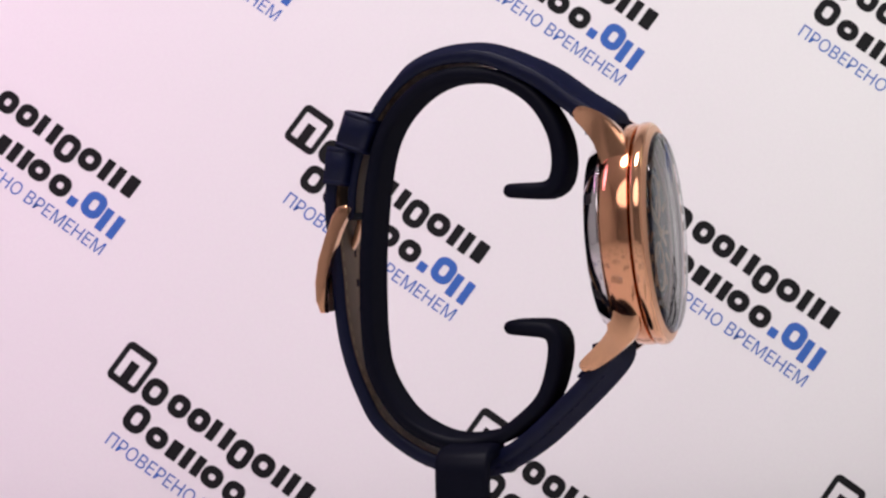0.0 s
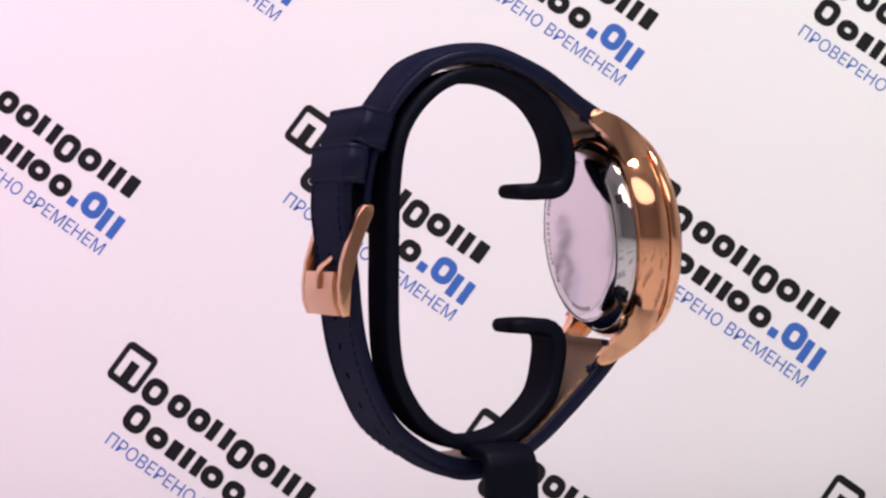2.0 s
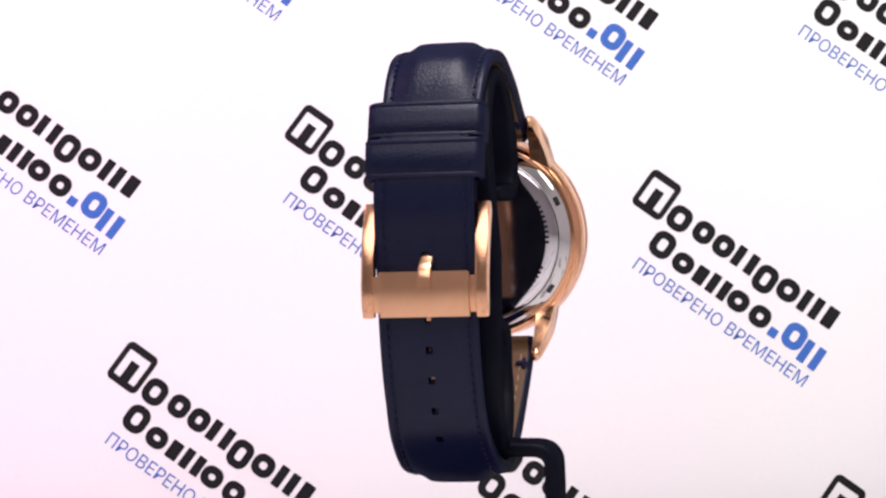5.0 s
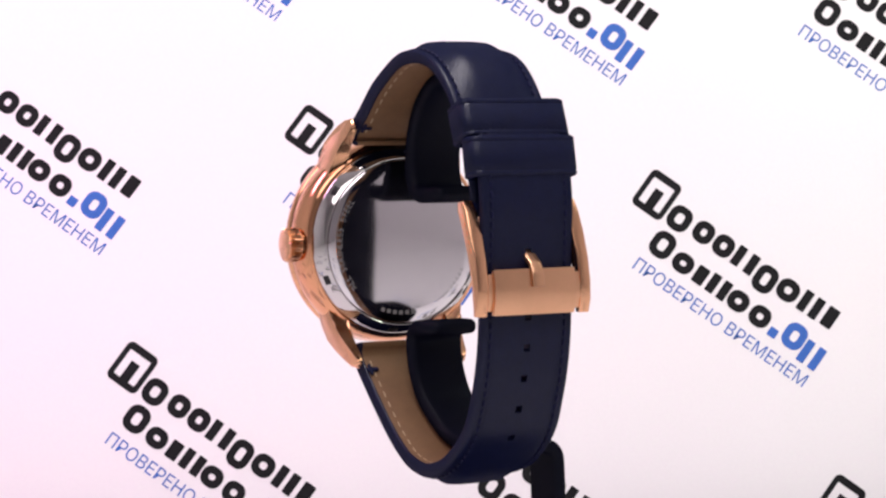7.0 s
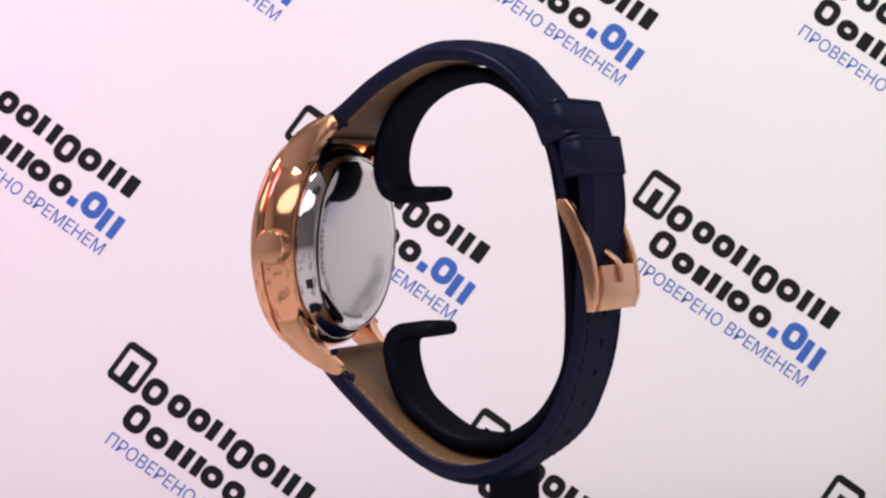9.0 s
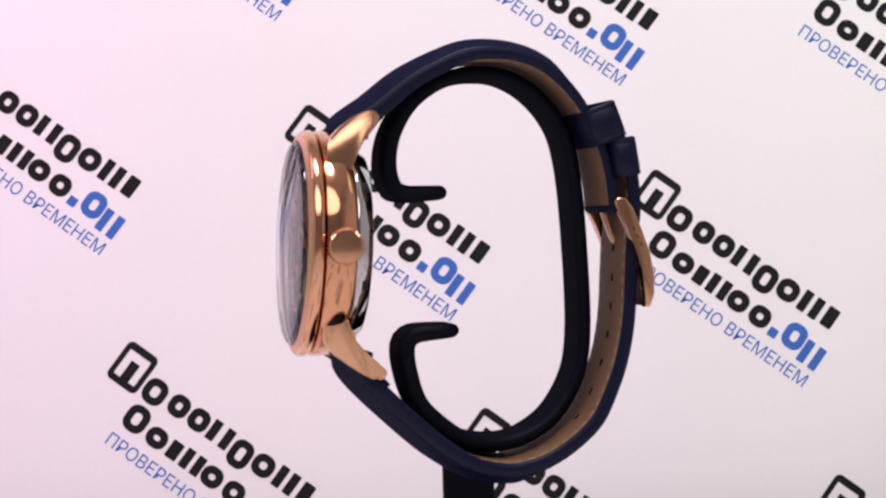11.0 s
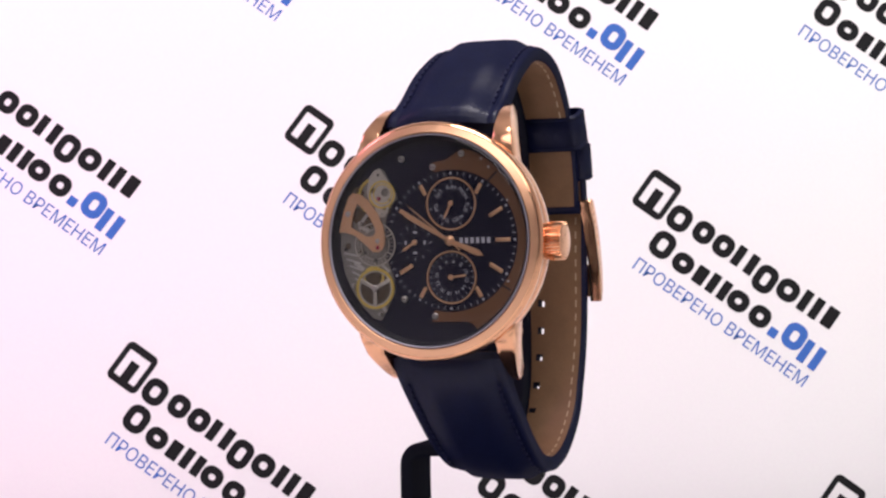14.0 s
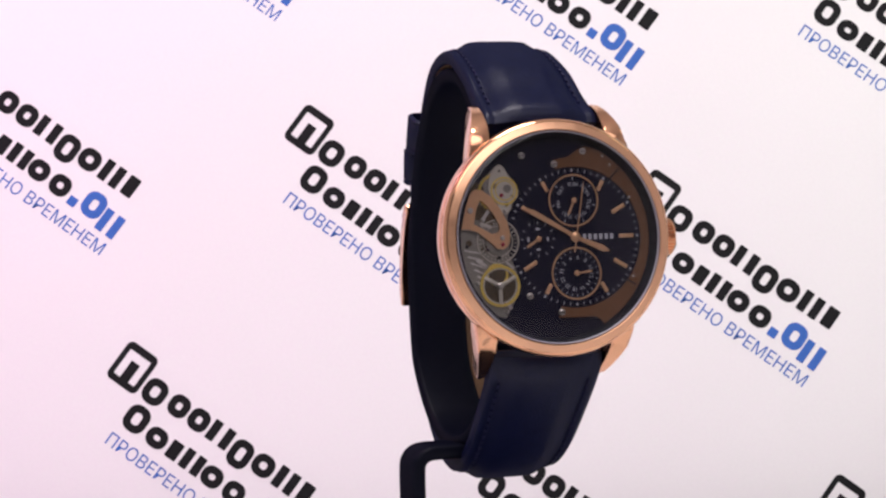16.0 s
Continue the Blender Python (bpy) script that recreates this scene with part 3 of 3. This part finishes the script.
    wheel("ring_gear", -11.2, 8.6, 3.7, 0.55, BRASS, Y - 0.36, 30, "yellow brass gear ring")
    bm = bmesh.new()
    cock = [(-12.2, 12.4), (-11.4, 13.4), (-10.3, 13.8), (-9.5, 12.7), (-8.7, 11.6), (-7.6, 10.2), (-7.0, 8.8), (-7.3, 7.6), (-8.4, 6.7), (-8.6, 5.6), (-9.4, 4.6), (-10.4, 4.6), (-10.9, 5.6), (-11.3, 6.8), (-12.5, 7.8), (-12.9, 9.4), (-12.6, 11.2)]
    plate(bm, cock, Y - 0.56, Y - 0.44, [[(x, z) for x, z in arc(-9.2, 9.3, 0.8, 0, 324, 9)][::-1], [(x, z) for x, z in arc(-11.6, 9.8, 0.5, 0, 324, 9)][::-1], [(x, z) for x, z in arc(-9.4, 6.4, 0.45, 0, 324, 9)][::-1]])
    part("cock", bm, IVORY_PLATE, dial, "pale nickel gear cock with round holes")
    bm = bmesh.new()
    lathe(bm, [(2.3, Y - 0.57), (2.3, Y - 0.68), (2.62, Y - 0.68), (2.62, Y - 0.57)], 40, True, (-9.8, 8.9))
    part("ring_gear", bm, BRASS, dial, "thin yellow brass ring")
    bm = bmesh.new()
    lathe(bm, [(1.7, Y - 0.57), (1.7, Y - 0.64), (1.9, Y - 0.64), (1.9, Y - 0.57)], 40, True, (-9.7, 9.0))
    part("ring_gear", bm, BRASS, dial, "thin yellow brass ring")
    # seconds wheel: two thin pale rings with a scale between them
    wheel("seconds_wheel", -11.35, -0.4, 4.1, 0.22, IVORY_PLATE, Y - 0.44, 0, "pale outer ring of the seconds wheel")
    wheel("seconds_wheel", -11.35, -0.4, 2.9, 0.16, IVORY_PLATE, Y - 0.44, 0, "pale inner ring of the seconds wheel")
    wheel("seconds_wheel", -11.35, -0.4, 2.5, 2.4, GREY_PLATE, Y - 0.40, 26, "grey toothed wheel")
    for k in range(30):
        a = radians(12 * k)
        bm = bmesh.new()
        block(bm, (0.26 if k % 5 == 0 else 0.14, 0.05, 0.72 if k % 5 == 0 else 0.5), (0, 0, 0))
        ob = part("scale_mark", bm, IVORY_PLATE, dial)
        ob.matrix_basis = pose((-11.35 + 3.42 * math.sin(a)) * MM, (Y - 0.42) * MM, (-0.4 + 3.42 * math.cos(a)) * MM, 0, math.degrees(a), 0)
    # balance
    wheel("ring_gear", -11.7, -6.5, 2.1, 0.4, BRASS, Y - 0.34, 0, "small brass gear ring")
    wheel("balance_wheel", -11.3, -8.6, 3.85, 0.5, BRASS, Y - 0.62, 0, "yellow brass balance ring")
    wheel("balance_wheel", -11.3, -8.6, 3.3, 0.25, IVORY_PLATE, Y - 0.54, 0, "pale inner balance ring")
    for a in (-90, 28, 152):
        bm = bmesh.new()
        block(bm, (3.3, 0.3, 0.75), (-11.3 + 1.75 * math.cos(radians(a)), Y - 0.55, -8.6 + 1.75 * math.sin(radians(a))), 0.08, Matrix.Rotation(radians(-a), 3, "Y"))
        part("spoke", bm, IVORY_PLATE, dial, "pale balance spoke")
    for (x, z), (w, h), turn in (((-14.6, -4.4), (2.4, 0.7), 35), ((-9.6, -12.3), (0.7, 1.6), -30), ((-13.2, 4.9), (2.6, 0.6), -52), ((-13.6, 2.6), (2.2, 0.7), 20), ((-9.2, -4.9), (1.8, 0.5), 40)):
        bm = bmesh.new()
        block(bm, (w, 0.16, h), (0, 0, 0), 0.06)
        ob = part("lever", bm, NICKEL, dial, "small nickel lever")
        ob.matrix_basis = pose(x * MM, (Y - 0.30) * MM, z * MM, 0, turn, 0)
    bm = bmesh.new()
    plate(bm, [(-18.4, 2.0), (-17.5, 5.8), (-16.5, 8.5), (-15.6, 9.3), (-14.2, 9.1), (-12.4, 7.8), (-10.7, 5.4), (-9.5, 3.0), (-9.1, 0.8), (-9.2, -0.5), (-9.7, -1.4), (-10.5, -1.9), (-11.6, -1.8), (-13.1, -0.4), (-15.2, 1.3), (-16.9, 1.9)], Y - 0.95, Y - 0.66,
          [[(-14.7, 7.3), (-13.4, 6.2), (-12.3, 4.8), (-11.2, 2.9), (-11.0, 1.9), (-11.5, 1.2), (-12.6, 1.0), (-14.4, 2.0), (-16.0, 2.9), (-15.5, 5.4)][::-1]])
    part("bridge", bm, GOLD_HAND, dial, "satin rose-gold skeleton bridge")
    # the darkest studs here paint the shade of small holes
    for x, z, r, mat in ((-10.6, -1.0, 0.40, RUBY), (-10.6, 0.2, 0.45, NICKEL), (-16.6, 5.4, 0.55, NICKEL), (-10.4, 8.1, 0.35, RUBY), (-11.3, -8.6, 0.6, NICKEL), (-13.4, -1.9, 0.3, PIT_SHADE), (-11.2, -3.4, 0.35, PIT_SHADE), (-14.2, 3.6, 0.4, NICKEL), (-10.6, 12.6, 0.3, PIT_SHADE),
                         (-8.3, 7.9, 0.3, PIT_SHADE), (-9.9, 5.3, 0.3, NICKEL), (-10.2, -13.4, 0.3, NICKEL), (-15.6, -8.0, 0.35, NICKEL), (-17.3, -1.2, 0.3, PIT_SHADE)):
        top = Y - 1.08 if mat in (RUBY, NICKEL) else Y - 0.6
        bm = bmesh.new()
        lathe(bm, [(0, top), (r * 0.8, top + 0.02), (r, top + 0.13), (r, Y - 0.1)], 20, False, (x, z))
        part("screw", bm, mat, dial)
    for x, z in ((-6.0, 15.4), (6.0, 16.0), (0.3, 13.7), (-5.5, -10.7), (0.6, -13.9)):
        bm = bmesh.new()
        lathe(bm, [(0, Y - 0.55), (0.45, Y - 0.55), (0.62, Y - 0.42), (0.62, Y)], 20, False, (x, z))
        sc = part("screw", bm, NICKEL, dial, "small nickel dial screw")
        # a thin dark bar on the head, painting the shade in its slot
        bm = bmesh.new()
        block(bm, (0.9, 0.06, 0.16), (x, Y - 0.565, z), 0, None)
        part("slot_shade", bm, PIT_SHADE, sc)
    for x, z in ((9.9, 15.0), (11.3, 13.4), (14.9, 7.2), (15.0, -7.6)):
        bm = bmesh.new()
        lathe(bm, [(0, Y - 0.45), (0.2, Y - 0.42), (0.22, Y)], 12, False, (x, z))
        part("rivet", bm, NICKEL, dial)
    # hour batons, minute ticks
    for hour in (1, 2, 3, 4, 5, 7, 8, 10, 11):
        a = radians(hour * 30)
        r0, r1 = (9.9, 12.0) if hour in (1, 5, 7, 11) else (8.8, 11.7)
        bm = bmesh.new()
        block(bm, (0.75, 0.35, r1 - r0), (0, 0, (r0 + r1) / 2), 0.12)
        ob = part("hour_baton", bm, GOLD_HAND, dial, "rose-gold hour baton")
        ob.matrix_basis = pose(CX * MM, (Y - 0.2) * MM, CZ * MM, 0, math.degrees(a), 0)
    for k in range(60):
        if 43 <= k <= 47:
            continue
        bm = bmesh.new()
        if k % 5:
            block(bm, (0.14, 0.03, 0.6), (0, 0, 12.45))
        else:
            lathe(bm, [(0, -0.06), (0.2, -0.06), (0.26, 0)], 12, False, (0, 12.5))
        ob = part("minute_tick", bm, PRINT, dial)
        ob.matrix_basis = pose(CX * MM, (Y - 0.03) * MM, CZ * MM, 0, 6 * k, 0)

    def marks_round(x, z, r, n, height, width, skip=()):
        for k in range(n):
            if k in skip:
                continue
            bm = bmesh.new()
            block(bm, (width, 0.03, height), (0, 0, r))
            ob = part("sub_dial_tick", bm, PRINT, dial)
            ob.matrix_basis = pose(x * MM, (Y - 0.05) * MM, z * MM, 0, 360 / n * k, 0)

    def word_round(words, x, z, r, start, step, size, upright=False):
        for k, word in enumerate(words):
            a = start + step * k
            up = Matrix(((1, 0, 0, 0), (0, 0, -1, 0), (0, 1, 0, 0), (0, 0, 0, 1)))
            px, pz = x + r * math.sin(radians(a)), z + r * math.cos(radians(a))
            m = pose(px * MM, (Y - 0.06) * MM, pz * MM, 0, a, 0) @ up @ Matrix.Translation((0, -size * 0.35, 0))
            lettering("sub_dial_print", word, size, PRINT, dial, m, depth=0.00001)

    for z in (6.85, -6.75):
        bm = bmesh.new()
        lathe(bm, [(4.6, Y - 0.05), (4.65, Y - 0.28), (4.9, Y - 0.28), (4.95, Y - 0.05)], 72, False, (CX + 0.1, z))
        part("sub_dial_ring", bm, GOLD_HAND, dial, "thin rose-gold sub-dial ring")
    word_round(["SUN", "MON", "TUE", "WED", "THU", "FRI", "SAT"], CX + 0.1, 6.85, 3.05, 0, 360 / 7, 0.00108)
    marks_round(CX + 0.1, 6.85, 4.15, 7, 0.55, 0.16)
    word_round(["24", "2", "4", "6", "8", "10", "12", "14", "16", "18", "20", "22"], CX + 0.1, -6.75, 3.0, -82, 30, 0.00108)
    marks_round(CX + 0.1, -6.75, 4.15, 24, 0.5, 0.12)
    marks_round(-3.4, -0.2, 3.1, 12, 0.6, 0.13)
    marks_round(-3.4, -0.2, 1.9, 4, 0.4, 0.8)
    # maker's word as plain bars
    for k in range(6):
        bm = bmesh.new()
        block(bm, (0.62, 0.04, 1.05), (5.75 + k * 1.08, Y - 0.05, 0.0))
        part("name_bar", bm, PRINT, dial, "pale printed bar")

    def hand(name, x, z, y, length, tail, w0, w1, angle, parent, label, hub=0.7):
        bm = bmesh.new()
        plate(bm, [(-w0 / 2, -tail), (w0 / 2, -tail), (w1 / 2, length * 0.72), (w1 / 2 * 0.9, length * 0.85), (0, length), (-w1 / 2 * 0.9, length * 0.85), (-w1 / 2, length * 0.72)], -0.08, 0.08)
        lathe(bm, [(0, -0.16), (hub * 0.8, -0.16), (hub, -0.08), (hub, 0.08)], 24)
        ob = part(name, bm, GOLD_HAND, parent, label)
        ob.matrix_basis = pose(x * MM, y * MM, z * MM, 0, angle, 0)
        return ob

    hand("sub_dial_hand", CX + 0.1, 6.85, Y - 0.45, 3.1, 0.6, 0.25, 0.4, 205, dial, "small rose-gold sub-dial hand", 0.5)
    hand("sub_dial_hand", CX + 0.1, -6.75, Y - 0.45, 3.1, 0.6, 0.25, 0.4, 83, dial, "small rose-gold sub-dial hand", 0.5)
    hand("sub_dial_hand", -3.4, -0.2, Y - 0.45, 2.9, 0.6, 0.3, 0.5, 238, dial, "small rose-gold sub-dial hand", 0.5)
    hand("hour_hand", CX, CZ, Y - 0.75, 7.2, 1.4, 0.5, 1.15, 113, dial, "rose-gold hour hand", 0.95)
    hand("minute_hand", CX, CZ, Y - 1.0, 11.4, 1.6, 0.5, 1.0, -60, dial, "rose-gold minute hand", 0.85)
    second = hand("second_hand", CX, CZ, Y - 1.3, 10.6, 2.9, 0.22, 0.2, 0, watch, "thin rose-gold second hand", 0.6)
    # crystal
    bm = bmesh.new()
    lathe(bm, [(0, -39.35), (6, -39.3), (12, -39.14), (17, -38.84), (19.1, -38.6), (19.5, -38.42), (19.7, -38.1), (19.75, -37.2)], 96)
    glass = part("crystal", bm, GLASS, watch, "clear domed watch crystal", smooth=12)
    glass.visible_shadow = False
    bm = bmesh.new()
    lathe(bm, [(0, -37.6), (10, -37.5), (19.7, -37.1), (19.7, -36.9)], 96)
    inner_glass = part("crystal", bm, GLASS, watch, "inner face of the crystal", smooth=12)
    inner_glass.visible_shadow = False
    # bevel ring of the crystal; its highlight is put into the colour
    bm = bmesh.new()
    lathe(bm, [(19.5, -37.38), (19.54, -37.66), (19.66, -37.68), (19.78, -37.54), (19.78, -37.34)], 96, True)
    edge = part("crystal_edge", bm, GLASS_GLINT, watch, "bevelled edge of the crystal with its bright line painted pale", smooth=80)

    # ---- strap: buckle piece over the top, hole piece under the bottom
    upper = [(-29.2, 21.9), (-28.4, 23.6), (-26.4, 25.0), (-22.3, 27.6), (-16.2, 32.2), (-10.4, 35.2), (-5.0, 37.3), (-0.3, 37.9), (5.6, 37.3), (11.0, 35.3), (15.5, 31.8), (19.2, 27.3), (21.8, 22.6), (24.0, 17.0), (25.3, 11.5), (25.8, 6.2)]
    strap_a, at_a, len_a = strap_piece(watch, "strap", upper, 22.4, 18.6, 3.5, 1.7, 1.7, 62.0, stitch=0.8)
    lower = [(-29.2, -22.0), (-28.6, -24.2), (-26.8, -26.8), (-22.9, -30.9), (-17.1, -36.4), (-11.5, -41.2), (-5.0, -45.2), (1.5, -46.7), (6.0, -46.4), (11.5, -44.7), (17.2, -41.2), (21.8, -36.8), (24.8, -31.0), (26.9, -25.4), (28.2, -20.0), (29.0, -14.0),
             (29.4, -7.0), (29.9, 0.0), (30.5, 6.0), (30.1, 12.0), (28.5, 18.0), (25.8, 24.5)]
    at, length = flowing(lower, 1)
    holes = []
    for z in (-38.1, -32.4, -26.4, -20.5, -14.5, -8.6, -2.6):
        s = [q for q in np.linspace(length * 0.45, length, 1500) if at(q)[0][1] > z]
        holes.append(float(s[0]))
    strap_b, at_b, len_b = strap_piece(watch, "strap", lower, 22.4, 19.2, 3.0, 2.4, 1.7, 58.0, holes, tip=8.0, stitch=0.92, taper=0.55)
    # round stamped mark on the lining
    p, d = at_a(30.0)
    bm = bmesh.new()
    lathe(bm, [(2.7, -0.05), (2.75, 0.05), (3.05, 0.05), (3.1, -0.05)], 40, True)
    lathe(bm, [(1.6, -0.05), (1.65, 0.05), (1.85, 0.05), (1.9, -0.05)], 32, True)
    stamp = part("stamp", bm, STAMP, strap_a, "darker round stamp on the tan lining")
    stamp.matrix_basis = Matrix.Translation(Vector((0.0, p[0], p[1])) * MM - Vector((0, -d[1], d[0])) * (2.97 * MM)) @ pose(0, 0, 0, math.degrees(math.atan2(-d[0], d[1])), 0, 0)
    # keepers
    for (y0, z0), (y1, z1), thick in (((21.9, 25.75), (24.4, 18.6), 7.2), ((26.7, 19.3), (27.8, 11.7), 5.4)):
        d = Vector((0, y1 - y0, z1 - z0))
        run = d.length
        d.normalize()
        out = Vector((0, -d.z, d.y))
        bm = bmesh.new()
        big, small = rounded(22.8, thick, 2.0, 6), rounded(21.0, thick - 1.8, 1.2, 6)
        loops = []
        for s, o, sec in ((0.0, 0, small), (0.0, -0.35, big), (0.35, 0, big), (0.9, 0, big), (1.05, -0.14, big), (1.25, 0, big), (run - 1.25, 0, big), (run - 1.05, -0.14, big), (run - 0.9, 0, big), (run - 0.35, 0, big), (run, -0.35, big), (run, 0, small)):
            c = Vector((0, y0, z0)) + d * s
            loops.append([bm.verts.new(c + Vector((u * (1 + o / 12), 0, 0)) + out * (v * (1 + o / 3.2))) for u, v in sec])
        for p, q in zip(loops, loops[1:] + loops[:1]):
            for k in range(len(p)):
                bm.faces.new((p[k], p[(k + 1) % len(p)], q[(k + 1) % len(p)], q[k]))
        part("keeper", bm, LEATHER, watch, "navy leather strap keeper loop", smooth=50)
    # buckle
    arm = [(24.8, 7.5), (26.5, 7.5), (28.0, 5.4), (29.6, 1.0), (31.3, -3.6), (32.0, -8.0), (31.9, -11.6), (31.0, -14.1), (29.8, -14.1), (29.9, -10.8), (29.5, -7.0), (28.2, -2.4), (26.4, 2.2), (24.7, 5.6), (24.3, 6.9)]
    bm = bmesh.new()
    bar = [(30.9, -5.6), (32.0, -5.4), (32.35, -8.4), (32.3, -11.4), (31.5, -14.0), (30.4, -14.0), (31.0, -11.2), (31.1, -8.4)]
    prism(bm, bar, -8.6, 8.6, 0.25)
    buckle = part("buckle", bm, GOLD_BRUSHED, watch, "satin rose-gold pin buckle")
    for sx in (-1, 1):
        bm = bmesh.new()
        prism(bm, arm, 9.7 * sx, 12.1 * sx, 0.4)
        part("buckle_arm", bm, GOLD_LUG, buckle)
        bm = bmesh.new()
        prism(bm, [(y - 0.55, -9.7 + (z + 9.7) * 0.80) for y, z in bar], 8.45 * sx, 10.9 * sx, 0.2)
        part("buckle_corner", bm, GOLD_BRUSHED, buckle)
    for k in range(5):
        bm = bmesh.new()
        block(bm, (0.06, 0.5, 0.8), (0, 0, 0))
        ob = part("engraved_bar", bm, GOLD, buckle, "engraved plain bar")
        f = k / 4
        ob.matrix_basis = pose(0.01211, (26.6 + 2.8 * f) * MM, (4.6 - 6.4 * f) * MM, 25, 0, 0)
    at, length = flowing([(25.0, 6.0), (26.0, 3.0), (26.9, 0.2), (28.0, -1.7), (29.2, -2.8), (30.2, -3.7), (31.2, -4.4), (31.9, -5.3), (32.4, -6.5), (32.65, -8.8)], 1)
    bm = bmesh.new()
    st = []
    for i in range(25):
        p, d = at(length * i / 24)
        st.append((Vector((-0.3, p[0], p[1])), Vector((1, 0, 0)), Vector((0, -d[1], d[0]))))
    sec = rounded(2.5, 1.0, 0.3, 3)
    sweep(bm, st, lambda i: sec)
    part("tang", bm, GOLD_BRUSHED, buckle, "rose-gold buckle tang")
    bm = bmesh.new()
    lathe(bm, [(0, -9.6), (1.3, -9.6), (1.3, 9.6), (0, 9.6)], 20)
    ob = part("spring_bar", bm, LEATHER, buckle, "navy leather loop round the spring bar")
    ob.matrix_basis = pose(0, 0.0254, 0.0058, 0, 0, 90)
    for sz in (-1, 1):
        bm = bmesh.new()
        lathe(bm, [(0, -11.4), (0.55, -11.4), (0.55, 11.4), (0, 11.4)], 20)
        ob = part("spring_bar", bm, STEEL, case, "steel spring bar")
        ob.matrix_basis = pose(0, -0.0262 - 0.0012 * sz, 0.0232 * sz, 0, 0, 90)
        for sx in (-1, 1):
            bm = bmesh.new()
            rot = Matrix.Rotation(radians(36 if sz > 0 else -46), 3, "X")
            y, z = (-22.2, 23.5) if sz > 0 else (-22.2, -26.6)
            block(bm, (2.6, 1.0, 0.7), (9.2 * sx, y, z), 0.3, rot)
            block(bm, (0.8, 2.8, 0.7), (9.7 * sx, y, z), 0.3, rot)
            part("end_stitch", bm, THREAD, watch, "navy thread end stitch")
    for ob in (case, crown, ring, back, dial, glass, inner_glass, edge):
        ob.matrix_basis = HEAD
    return watch, second


stand = build_stand()
watch, second_hand = build_watch()


def motions():
    """The turntable carries stand and watch; the second hand sweeps on the dial."""
    times = [0.5 * k for k in range(33)]
    turn = [(t, pose(0, 0, AXIS_Z, 0, 0, TURN_0 + TURN_RATE * t)) for t in times]
    walk(stand, turn)
    walk(watch, [(t, m @ WATCH) for t, m in turn])
    walk(second_hand, [(t, HEAD @ pose(3.75 * MM, -36.5 * MM, 0, 0, HAND_0 + HAND_RATE * t, 0)) for t in times])


motions()
